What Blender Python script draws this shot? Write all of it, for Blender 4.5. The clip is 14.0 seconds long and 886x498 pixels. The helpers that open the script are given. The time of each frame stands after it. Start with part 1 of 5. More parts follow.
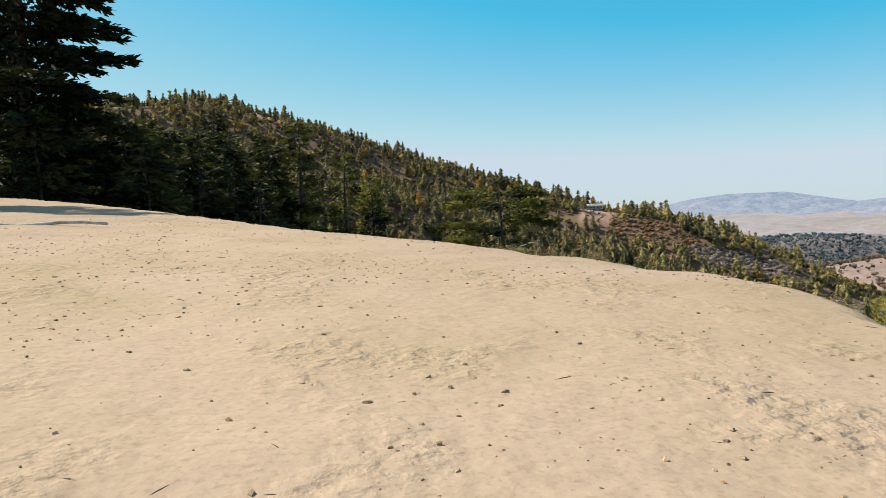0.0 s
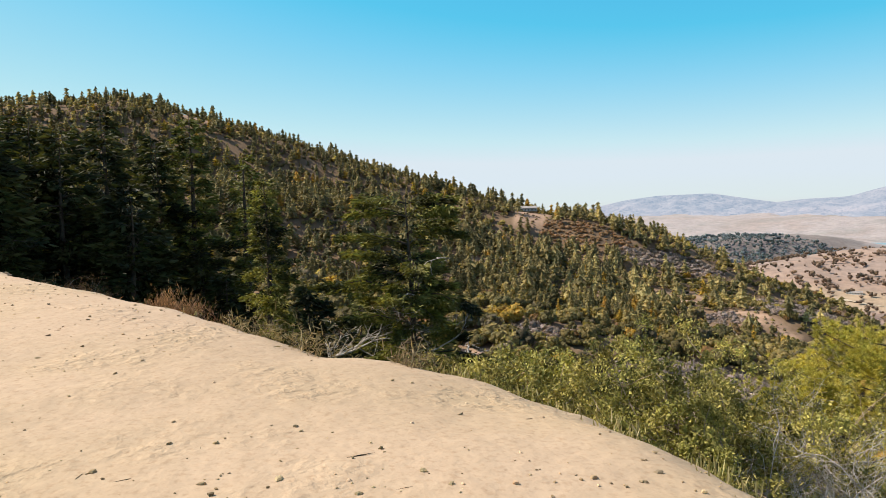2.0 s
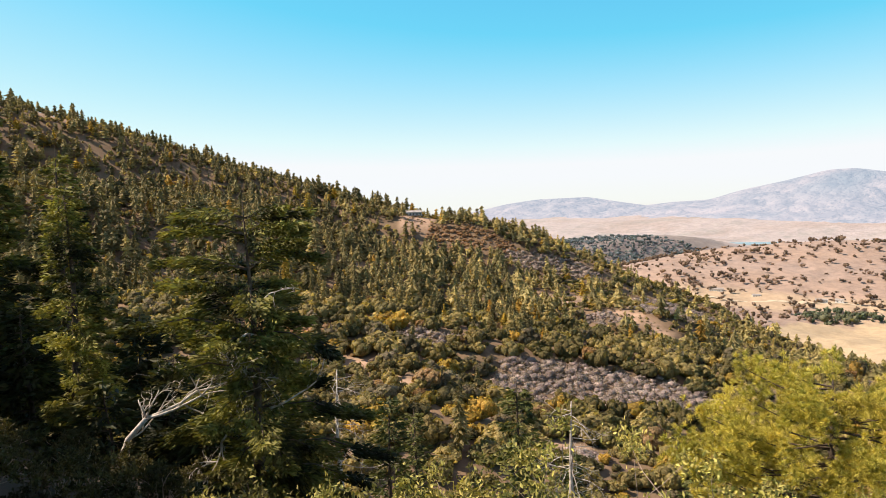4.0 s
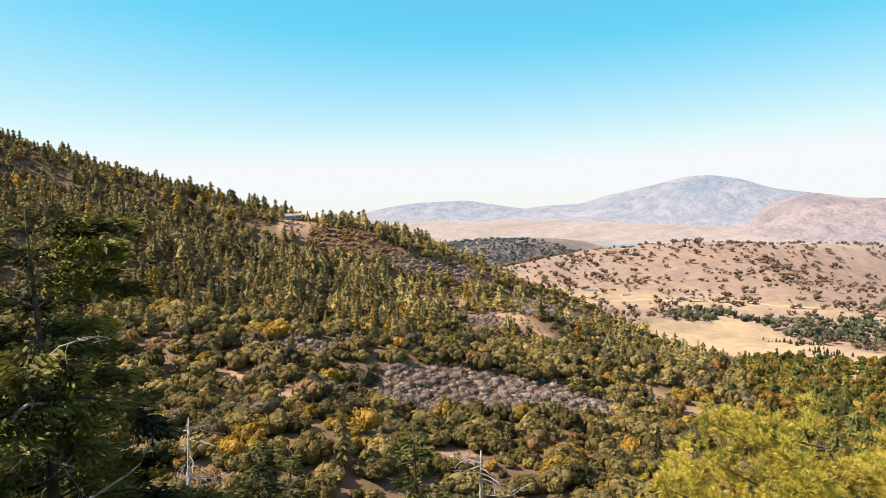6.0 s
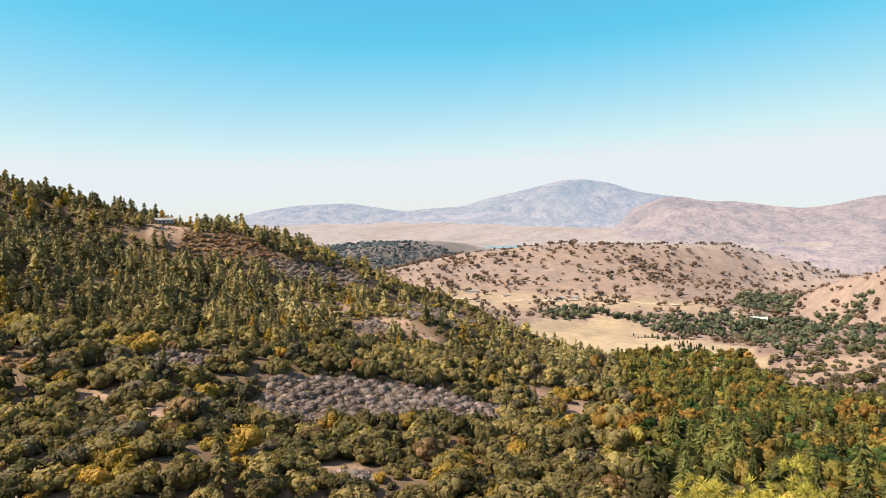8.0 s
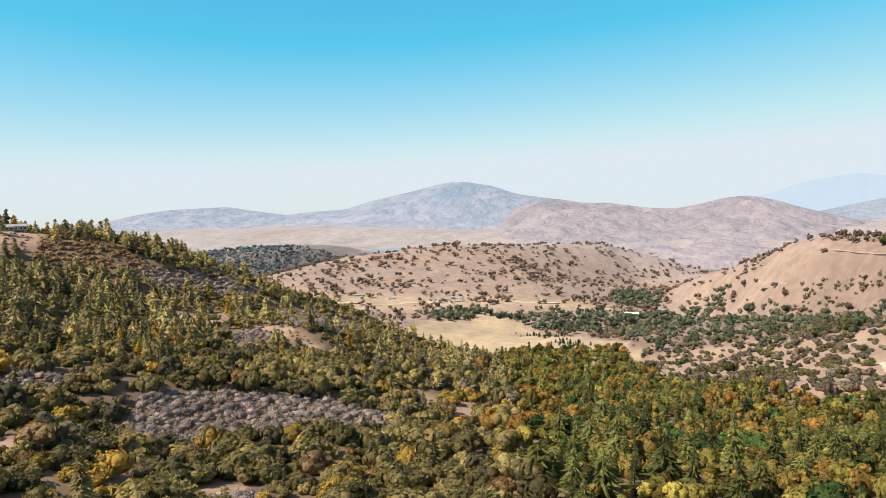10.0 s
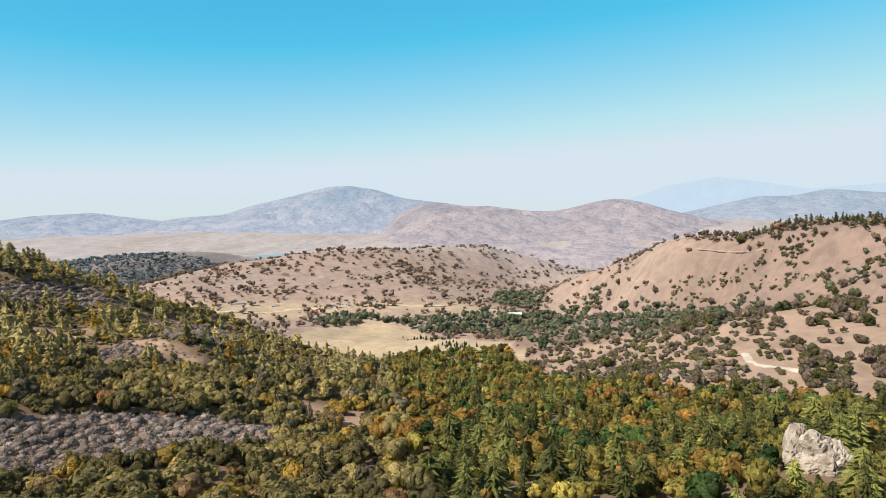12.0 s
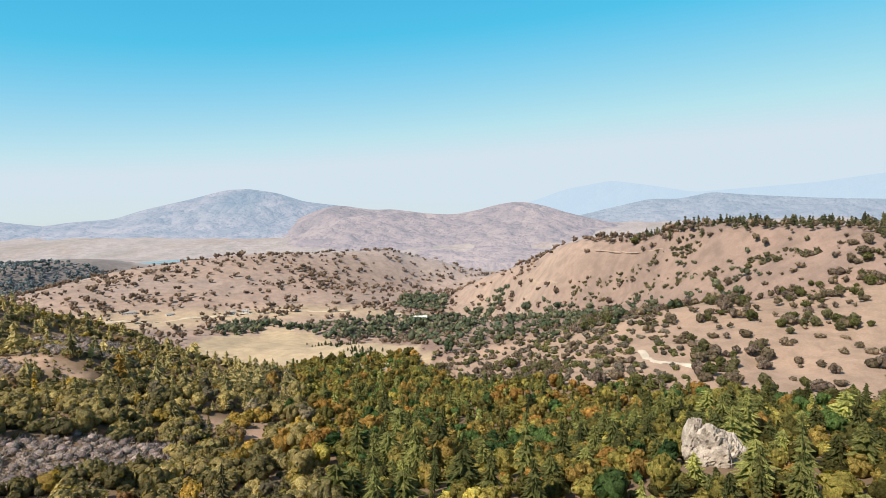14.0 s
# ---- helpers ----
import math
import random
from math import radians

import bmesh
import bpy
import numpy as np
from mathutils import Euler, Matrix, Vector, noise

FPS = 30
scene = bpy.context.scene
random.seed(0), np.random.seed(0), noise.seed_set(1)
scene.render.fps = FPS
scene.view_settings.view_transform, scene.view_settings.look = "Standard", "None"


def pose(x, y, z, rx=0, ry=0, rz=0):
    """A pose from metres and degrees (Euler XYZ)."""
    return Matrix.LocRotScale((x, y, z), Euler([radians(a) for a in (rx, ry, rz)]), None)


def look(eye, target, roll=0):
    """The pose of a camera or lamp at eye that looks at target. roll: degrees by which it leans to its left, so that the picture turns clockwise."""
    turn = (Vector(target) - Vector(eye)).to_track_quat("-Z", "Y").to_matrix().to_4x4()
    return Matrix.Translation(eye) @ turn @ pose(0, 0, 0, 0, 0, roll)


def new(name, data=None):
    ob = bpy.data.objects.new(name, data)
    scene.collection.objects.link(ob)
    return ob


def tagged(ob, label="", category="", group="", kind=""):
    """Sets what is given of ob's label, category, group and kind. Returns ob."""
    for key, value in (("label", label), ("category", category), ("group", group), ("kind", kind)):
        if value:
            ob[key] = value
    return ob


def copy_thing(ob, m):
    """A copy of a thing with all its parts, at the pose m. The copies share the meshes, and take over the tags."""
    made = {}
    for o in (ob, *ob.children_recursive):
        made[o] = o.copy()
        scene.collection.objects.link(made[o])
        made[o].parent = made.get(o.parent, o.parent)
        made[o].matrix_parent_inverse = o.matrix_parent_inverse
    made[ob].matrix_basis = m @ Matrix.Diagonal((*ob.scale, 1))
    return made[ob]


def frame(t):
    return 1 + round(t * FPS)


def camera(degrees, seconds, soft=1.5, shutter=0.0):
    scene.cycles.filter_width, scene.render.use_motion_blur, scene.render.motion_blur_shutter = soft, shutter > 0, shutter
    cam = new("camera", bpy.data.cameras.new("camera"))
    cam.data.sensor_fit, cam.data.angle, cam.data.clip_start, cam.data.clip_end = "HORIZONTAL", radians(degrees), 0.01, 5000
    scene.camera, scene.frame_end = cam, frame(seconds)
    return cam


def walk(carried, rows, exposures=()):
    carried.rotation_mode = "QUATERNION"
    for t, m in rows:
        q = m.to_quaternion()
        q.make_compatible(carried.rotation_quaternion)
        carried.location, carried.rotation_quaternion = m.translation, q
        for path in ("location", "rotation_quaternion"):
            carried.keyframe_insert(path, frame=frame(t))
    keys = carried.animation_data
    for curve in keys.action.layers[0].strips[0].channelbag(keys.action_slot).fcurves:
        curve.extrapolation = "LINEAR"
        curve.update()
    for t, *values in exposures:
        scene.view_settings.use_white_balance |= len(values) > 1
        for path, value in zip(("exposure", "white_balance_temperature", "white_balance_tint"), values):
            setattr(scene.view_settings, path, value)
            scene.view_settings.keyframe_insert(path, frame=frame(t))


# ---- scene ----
cam = camera(64.29, 14.0, 0.7)
PATH = [  # seconds, x, y, z, turn to the left of +y, tilt up, lean
    (0, 0.002, 0.004, -0, 0.023, -4.484, -1.721),
    (0.5, 0.569, 1.244, 0.068, -0.343, -4.384, -1.715),
    (1, 1.081, 2.496, 0.125, -0.942, -4.361, -1.725),
    (1.5, 1.578, 3.82, 0.165, -2.578, -4.404, -1.771),
    (2, 2.101, 5.18, 0.229, -5.08, -4.456, -1.813),
    (2.5, 2.649, 6.647, 0.335, -7.44, -4.476, -1.819),
    (3, 3.198, 8.39, 0.433, -9.807, -4.499, -1.864),
    (3.5, 3.741, 10.274, 0.488, -12.062, -4.473, -1.928),
    (4, 4.255, 12.157, 0.503, -14.327, -4.438, -1.89),
    (4.5, 4.745, 14.009, 0.49, -16.686, -4.424, -1.772),
    (5, 5.234, 15.851, 0.473, -19.12, -4.436, -1.665),
    (5.5, 5.735, 17.683, 0.487, -21.556, -4.461, -1.615),
    (6, 6.229, 19.425, 0.587, -23.928, -4.476, -1.542),
    (6.5, 6.663, 20.965, 0.791, -26.313, -4.498, -1.439),
    (7, 6.994, 22.303, 0.99, -28.693, -4.506, -1.332),
    (7.5, 7.334, 23.504, 1.136, -31.117, -4.503, -1.327),
    (8, 7.775, 24.659, 1.22, -33.488, -4.495, -1.373),
    (8.5, 8.336, 25.881, 1.24, -35.862, -4.499, -1.428),
    (9, 9.029, 27.207, 1.205, -38.212, -4.511, -1.49),
    (9.5, 9.839, 28.572, 1.142, -40.557, -4.519, -1.545),
    (10, 10.726, 29.869, 1.085, -42.929, -4.515, -1.583),
    (10.5, 11.65, 31.017, 1.059, -45.311, -4.496, -1.609),
    (11, 12.573, 32.024, 1.065, -47.616, -4.476, -1.65),
    (11.5, 13.451, 32.935, 1.089, -49.924, -4.468, -1.697),
    (12, 14.243, 33.776, 1.114, -52.261, -4.466, -1.747),
    (12.5, 14.972, 34.568, 1.138, -54.588, -4.463, -1.782),
    (13, 15.695, 35.331, 1.164, -56.795, -4.46, -1.799),
    (13.5, 16.436, 36.105, 1.208, -58.887, -4.452, -1.787),
    (14, 17.186, 36.915, 1.282, -60.064, -4.442, -1.781),
]


def carried_row(t, x, y, z, turn, tilt, lean):
    a, b = radians(turn), radians(tilt)
    ahead = Vector((-math.sin(a) * math.cos(b), math.cos(a) * math.cos(b), math.sin(b)))
    eye = Vector((x, y, z))
    return t, look(eye, eye + ahead, lean)


EXPOSURE = [(0, 0.40, 6250, 9), (1.5, 0.48, 6300, 10), (2.2, 0.67, 6750, 13), (3, 0.86, 7250, 18), (5.5, 0.86, 7250, 18), (7.5, 0.74, 7050, 16), (9.5, 0.64, 6750, 13), (11, 0.57, 6500, 11), (14, 0.52, 6400, 10)]
walk(cam, [carried_row(*row) for row in PATH], EXPOSURE)

# ---- daylight ----
SUN_AHEAD, SUN_HEIGHT = (-0.93, 0.37), radians(46)
world = bpy.data.worlds.new("daylight")
scene.world = world
world.use_nodes = True
sky = world.node_tree.nodes.new("ShaderNodeTexSky")
sky.sky_type = "NISHITA"
sky.sun_disc = False
sky.sun_elevation = SUN_HEIGHT
sky.sun_rotation = math.atan2(SUN_AHEAD[0], SUN_AHEAD[1])
sky.altitude = 0
sky.air_density, sky.dust_density, sky.ozone_density = 0.8, 0.15, 10.0
world.node_tree.nodes["Background"].inputs["Strength"].default_value = 0.122
# clear dry mountain air: deep cyan overhead, milky white low down
wn, wl = world.node_tree.nodes, world.node_tree.links
split, merge = wn.new("ShaderNodeSeparateColor"), wn.new("ShaderNodeCombineColor")
wl.new(sky.outputs["Color"], split.inputs["Color"])


def reckon(kind, a, b):
    node = wn.new("ShaderNodeMath")
    node.operation = kind
    for slot, value in ((0, a), (1, b)):
        if isinstance(value, (int, float)):
            node.inputs[slot].default_value = value
        else:
            wl.new(value, node.inputs[slot])
    return node.outputs[0]


low_red = reckon("MAXIMUM", reckon("SUBTRACT", split.outputs[0], 0.80), 0.0)
haze_red = reckon("DIVIDE", reckon("MULTIPLY", reckon("POWER", low_red, 2.0), 7.5), reckon("MULTIPLY", reckon("ADD", low_red, 2.0), reckon("ADD", low_red, 0.12)))
overhead = reckon("MULTIPLY", reckon("MAXIMUM", reckon("SUBTRACT", 0.76, split.outputs[0]), 0.0), 3.4)
wl.new(reckon("MINIMUM", reckon("ADD", reckon("MAXIMUM", haze_red, reckon("MULTIPLY", split.outputs[0], 0.50)), overhead), 3.8), merge.inputs[0])
haze_green = reckon("DIVIDE", reckon("MULTIPLY", split.outputs[1], 8.5), reckon("ADD", split.outputs[1], 3.98))
wl.new(reckon("MINIMUM", haze_green, 4.4), merge.inputs[1])
haze_blue = reckon("MULTIPLY", reckon("POWER", split.outputs[2], 0.3), 2.86)
wl.new(reckon("MINIMUM", reckon("MULTIPLY", split.outputs[2], 1.03), reckon("MINIMUM", haze_blue, 4.8)), merge.inputs[2])
wl.new(merge.outputs["Color"], wn["Background"].inputs["Color"])
sun = new("sun", bpy.data.lights.new("sun", "SUN"))
sun.data.energy, sun.data.angle, sun.data.color = 5.2, radians(0.53), (1.0, 0.87, 0.71)
toward = Vector((SUN_AHEAD[0] * math.cos(SUN_HEIGHT), SUN_AHEAD[1] * math.cos(SUN_HEIGHT), math.sin(SUN_HEIGHT)))
sun.matrix_world = look(toward * 100, (0, 0, 0))


# ---- materials ----
def material(name, rough=0.9):
    mat = bpy.data.materials.new(name)
    mat.use_nodes = True
    nodes, links = mat.node_tree.nodes, mat.node_tree.links
    shader = nodes["Principled BSDF"]
    shader.inputs["Roughness"].default_value = rough
    shader.inputs["Specular IOR Level"].default_value = 0.2
    return mat, nodes, links, shader


def mixed(nodes, links, blend, factor, a, b):
    """A colour mix; factor, a and b are sockets or values."""
    node = nodes.new("ShaderNodeMix")
    node.data_type, node.blend_type = "RGBA", blend
    for slot, value in ((0, factor), (6, a), (7, b)):
        if isinstance(value, (int, float, tuple)):
            node.inputs[slot].default_value = value if slot == 0 else (*value[:3], 1)
        else:
            links.new(value, node.inputs[slot])
    return node.outputs[2]


def grain(nodes, links, scale, detail=4.0, low=0.35, high=0.65, vector=None):
    """Noise spread over 0 to 1, in metres of the world."""
    tex, ramp = nodes.new("ShaderNodeTexNoise"), nodes.new("ShaderNodeMapRange")
    tex.inputs["Scale"].default_value, tex.inputs["Detail"].default_value = 1 / scale, detail
    place = nodes.new("ShaderNodeNewGeometry").outputs["Position"] if vector is None else vector
    links.new(place, tex.inputs["Vector"])
    ramp.inputs[1].default_value, ramp.inputs[2].default_value = low, high
    links.new(tex.outputs["Fac"], ramp.inputs[0])
    return ramp.outputs[0]


def bumped(nodes, links, shader, height, strength, distance):
    bump = nodes.new("ShaderNodeBump")
    bump.inputs["Strength"].default_value, bump.inputs["Distance"].default_value = strength, distance
    links.new(height, bump.inputs["Height"])
    links.new(bump.outputs["Normal"], shader.inputs["Normal"])


def foliage_material(name, spread=0.45, through_light=0.3, leafy=0.0):
    """Leaves: the plant's own tint, varied leaf by leaf and over the crown, letting some light through."""
    mat, nodes, links, shader = material(name, 0.65)
    tint = nodes.new("ShaderNodeAttribute")
    tint.attribute_name = "tint"
    leaf = nodes.new("ShaderNodeNewGeometry").outputs["Random Per Island"]
    vary = nodes.new("ShaderNodeMapRange")
    vary.inputs[3].default_value, vary.inputs[4].default_value = 1 - spread, 1 + spread
    links.new(leaf, vary.inputs[0])
    colour = mixed(nodes, links, "MULTIPLY", 1.0, tint.outputs["Color"], vary.outputs[0])
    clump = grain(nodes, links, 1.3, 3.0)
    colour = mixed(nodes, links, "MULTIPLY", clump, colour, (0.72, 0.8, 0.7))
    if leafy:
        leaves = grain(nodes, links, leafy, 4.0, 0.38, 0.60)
        # leaf-scale noise paints in shaded gaps and brighter, sunlit sprays
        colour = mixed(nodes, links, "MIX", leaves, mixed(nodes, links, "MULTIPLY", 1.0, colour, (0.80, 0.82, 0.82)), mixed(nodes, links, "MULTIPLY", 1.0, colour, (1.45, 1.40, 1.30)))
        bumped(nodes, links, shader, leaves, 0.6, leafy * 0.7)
    links.new(colour, shader.inputs["Base Color"])
    thin = nodes.new("ShaderNodeBsdfTranslucent")
    links.new(mixed(nodes, links, "MULTIPLY", 1.0, colour, (1.15, 1.1, 0.5)), thin.inputs["Color"])
    mix = nodes.new("ShaderNodeMixShader")
    mix.inputs[0].default_value = through_light
    links.new(shader.outputs[0], mix.inputs[1])
    links.new(thin.outputs[0], mix.inputs[2])
    links.new(mix.outputs[0], nodes["Material Output"].inputs["Surface"])
    return mat


def plain_material(name, dark, light, scale, rough=0.9, relief=0.0, metal=0.0):
    mat, nodes, links, shader = material(name, rough)
    a = grain(nodes, links, scale)
    b = grain(nodes, links, scale / 7)
    colour = mixed(nodes, links, "MIX", a, dark, light)
    colour = mixed(nodes, links, "MULTIPLY", b, colour, (0.75, 0.75, 0.75))
    links.new(colour, shader.inputs["Base Color"])
    shader.inputs["Metallic"].default_value = metal
    if relief:
        bumped(nodes, links, shader, b, 0.6, relief)
    return mat


def ground_material():
    mat, nodes, links, shader = material("soil", 0.95)
    soil = nodes.new("ShaderNodeAttribute")
    soil.attribute_name = "tint"
    broad = grain(nodes, links, 40, 5)
    patch = grain(nodes, links, 2.2, 5)
    tufts = grain(nodes, links, 14, 6, 0.42, 0.62)
    fine = grain(nodes, links, 0.11, 6, 0.3, 0.7)
    grit = grain(nodes, links, 0.035, 4, 0.52, 0.72)
    colour = mixed(nodes, links, "MULTIPLY", broad, soil.outputs["Color"], (0.82, 0.84, 0.86))
    colour = mixed(nodes, links, "MULTIPLY", tufts, colour, (0.84, 0.84, 0.84))
    colour = mixed(nodes, links, "MULTIPLY", patch, colour, (0.88, 0.89, 0.80))
    colour = mixed(nodes, links, "MULTIPLY", fine, colour, (0.92, 0.91, 0.90))
    colour = mixed(nodes, links, "MULTIPLY", grit, colour, (0.84, 0.80, 0.76))
    links.new(colour, shader.inputs["Base Color"])
    trodden = grain(nodes, links, 1.1, 3, 0.50, 0.64)
    scuff = mixed(nodes, links, "MULTIPLY", 1.0, grain(nodes, links, 0.13, 5, 0.42, 0.62), trodden)
    bumped(nodes, links, shader, mixed(nodes, links, "MIX", 0.75, fine, scuff), 0.7, 0.035)
    return mat


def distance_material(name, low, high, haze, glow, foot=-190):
    """Far mountains in bright haze: slopes with darker woods, and the airlight of the miles between put in as emission.
    """
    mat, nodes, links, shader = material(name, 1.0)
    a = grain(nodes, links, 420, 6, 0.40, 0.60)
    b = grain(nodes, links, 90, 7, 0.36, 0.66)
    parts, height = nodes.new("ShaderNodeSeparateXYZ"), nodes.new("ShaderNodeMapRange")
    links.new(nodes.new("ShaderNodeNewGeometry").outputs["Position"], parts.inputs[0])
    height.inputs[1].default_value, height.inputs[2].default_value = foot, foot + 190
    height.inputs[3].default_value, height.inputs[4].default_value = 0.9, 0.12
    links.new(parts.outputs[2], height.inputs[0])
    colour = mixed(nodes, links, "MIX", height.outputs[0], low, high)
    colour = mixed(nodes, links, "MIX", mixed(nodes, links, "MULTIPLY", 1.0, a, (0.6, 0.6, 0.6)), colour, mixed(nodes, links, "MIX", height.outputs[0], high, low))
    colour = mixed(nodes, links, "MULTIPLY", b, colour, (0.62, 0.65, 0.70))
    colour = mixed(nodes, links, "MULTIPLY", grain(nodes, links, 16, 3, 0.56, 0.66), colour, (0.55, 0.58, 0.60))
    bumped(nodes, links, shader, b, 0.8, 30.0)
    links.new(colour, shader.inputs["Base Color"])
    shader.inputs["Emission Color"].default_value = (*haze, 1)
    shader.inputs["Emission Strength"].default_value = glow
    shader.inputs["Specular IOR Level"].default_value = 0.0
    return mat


SOIL = ground_material()
NEEDLES = foliage_material("needles", 0.4, 0.22)
LEAVES = foliage_material("leaves", 0.5, 0.24)
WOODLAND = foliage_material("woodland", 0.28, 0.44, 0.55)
BARK = plain_material("bark", (0.055, 0.04, 0.03), (0.14, 0.11, 0.085), 0.3, 0.95, 0.02)
DEAD_WOOD = plain_material("dead_wood", (0.32, 0.285, 0.25), (0.62, 0.58, 0.53), 0.25, 0.85, 0.01)
TWIGS = plain_material("twigs", (0.30, 0.22, 0.18), (0.48, 0.38, 0.31), 0.3, 0.9)
STONE = plain_material("stone", (0.50, 0.34, 0.20), (0.74, 0.54, 0.36), 0.12, 0.9, 0.008)
GRANITE = plain_material("granite", (0.28, 0.235, 0.195), (0.54, 0.47, 0.40), 4.0, 0.9, 0.25)
WHITEWASH = plain_material("whitewash", (0.62, 0.60, 0.57), (0.78, 0.77, 0.74), 3.0, 0.7)
ROOFING = plain_material("roofing", (0.24, 0.22, 0.21), (0.42, 0.40, 0.38), 3.0, 0.6)
DARK_GLASS = plain_material("dark_glass", (0.03, 0.035, 0.04), (0.05, 0.055, 0.06), 1.0, 0.1)
DRY_GRASS = foliage_material("dry_grass", 0.35, 0.3)
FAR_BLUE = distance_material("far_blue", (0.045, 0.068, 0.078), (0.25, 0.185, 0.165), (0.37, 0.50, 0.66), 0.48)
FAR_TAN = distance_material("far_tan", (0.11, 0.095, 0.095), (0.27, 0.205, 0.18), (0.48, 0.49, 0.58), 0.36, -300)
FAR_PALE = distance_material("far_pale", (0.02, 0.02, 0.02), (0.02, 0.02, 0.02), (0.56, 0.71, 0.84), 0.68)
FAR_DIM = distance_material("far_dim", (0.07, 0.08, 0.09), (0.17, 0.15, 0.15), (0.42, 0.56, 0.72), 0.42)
water_kit = material("lake_water", 0.25)
WATER = water_kit[0]
water_kit[3].inputs["Base Color"].default_value = (0.22, 0.31, 0.34, 1)
bumped(water_kit[1], water_kit[2], water_kit[3], grain(water_kit[1], water_kit[2], 6.0), 0.3, 0.3)


# ---- building blocks ----
def mesh_data(name, verts, faces, mat, tint=None, smooth=False):
    """A mesh from arrays of corners and triangles, with a tint a corner."""
    verts, faces = np.asarray(verts, np.float32).reshape(-1, 3), np.asarray(faces, np.int32).reshape(-1, 3)
    me = bpy.data.meshes.new(name)
    me.vertices.add(len(verts))
    me.vertices.foreach_set("co", verts.ravel())
    me.loops.add(faces.size)
    me.loops.foreach_set("vertex_index", faces.ravel())
    me.polygons.add(len(faces))
    me.polygons.foreach_set("loop_start", np.arange(0, faces.size, 3, dtype=np.int32))
    me.polygons.foreach_set("use_smooth", np.full(len(faces), smooth))
    me.update(calc_edges=True)
    if tint is not None:
        colour = np.ones((len(verts), 4), np.float32)
        colour[:, :3] = tint
        me.attributes.new("tint", "FLOAT_COLOR", "POINT").data.foreach_set("color", colour.ravel())
    me.materials.append(mat)
    return me


def part(name, shape, mat, parent=None, label="", tint=None, smooth=False):
    """Links a shape (corners, triangles) as ONE mesh object under a thing or a part."""
    ob = new(name, mesh_data(name, shape[0], shape[1], mat, tint, smooth))
    ob.parent = parent
    return tagged(ob, label)


def thing(name, place, label, category, group="", turn=0.0, size=1.0):
    ob = new(name)
    ob.empty_display_size = 0.3
    ob.matrix_world = pose(*place, rz=turn) @ Matrix.Scale(size, 4)
    return tagged(ob, label, category, group)


def joined(shapes):
    verts, faces, at = [], [], 0
    for v, f in shapes:
        verts.append(np.asarray(v, float).reshape(-1, 3))
        faces.append(np.asarray(f, int).reshape(-1, 3) + at)
        at += len(verts[-1])
    return np.concatenate(verts), np.concatenate(faces)


def tube(points, radii, sides=6, wobble=0.0, rng=None):
    """A tapered limb along points."""
    points = np.asarray(points, float)
    verts, faces = [], []
    for n, (p, r) in enumerate(zip(points, radii)):
        ahead = points[min(n + 1, len(points) - 1)] - points[max(n - 1, 0)]
        ahead = ahead / (np.linalg.norm(ahead) + 1e-9)
        side = np.cross(ahead, (0.13, 0.27, 0.95) if abs(ahead[2]) < 0.9 else (1, 0.1, 0))
        side /= np.linalg.norm(side)
        over = np.cross(ahead, side)
        for k in range(sides):
            a = 2 * math.pi * k / sides
            rr = r * (1 + (wobble * (rng.random() - 0.5) if rng else 0))
            verts.append(p + rr * (math.cos(a) * side + math.sin(a) * over))
    for n in range(len(points) - 1):
        for k in range(sides):
            a, b = n * sides + k, n * sides + (k + 1) % sides
            faces += [(a, b, b + sides), (a, b + sides, a + sides)]
    last = (len(points) - 1) * sides
    faces += [(last, last + k, last + k + 1) for k in range(1, sides - 1)]
    faces += [(0, k + 1, k) for k in range(1, sides - 1)]
    return np.array(verts), np.array(faces)


def leaf_cards(centres, ways, length, width, rng, fold=0.25):
    """Small pointed leaves or sprays, each a folded kite from its centre along its way."""
    n = len(centres)
    ways = ways / (np.linalg.norm(ways, axis=1, keepdims=True) + 1e-9)
    side = np.cross(ways, rng.normal(size=(n, 3)))
    side /= np.linalg.norm(side, axis=1, keepdims=True) + 1e-9
    up = np.cross(side, ways)
    length = length * (0.6 + 0.8 * rng.random((n, 1)))
    width = width * (0.6 + 0.8 * rng.random((n, 1)))
    mid = centres + ways * length * 0.45
    v = np.stack([centres, mid + side * width / 2 + up * fold * width, centres + ways * length, mid - side * width / 2 + up * fold * width], 1)
    base = 4 * np.arange(n)[:, None]
    f = np.stack([base + (0, 1, 2), base + (0, 2, 3)], 1)
    return v.reshape(-1, 3), f.reshape(-1, 3)


def ball(rings=5, sides=8):
    verts = [(0, 0, -1)]
    for n in range(1, rings):
        b = math.pi * (n / rings - 0.5)
        verts += [(math.cos(b) * math.cos(2 * math.pi * k / sides), math.cos(b) * math.sin(2 * math.pi * k / sides), math.sin(b)) for k in range(sides)]
    verts.append((0, 0, 1))
    faces = [(0, 1 + (k + 1) % sides, 1 + k) for k in range(sides)]
    for n in range(rings - 2):
        for k in range(sides):
            a, b = 1 + n * sides + k, 1 + n * sides + (k + 1) % sides
            faces += [(a, b, b + sides), (a, b + sides, a + sides)]
    top, first = len(verts) - 1, 1 + (rings - 2) * sides
    faces += [(top, first + k, first + (k + 1) % sides) for k in range(sides)]
    return np.array(verts), np.array(faces)


def lump(rng, rings=6, sides=9, rough=0.25):
    v, f = ball(rings, sides)
    return v * (1 + rough * (rng.random((len(v), 1)) - 0.5) * 2), f


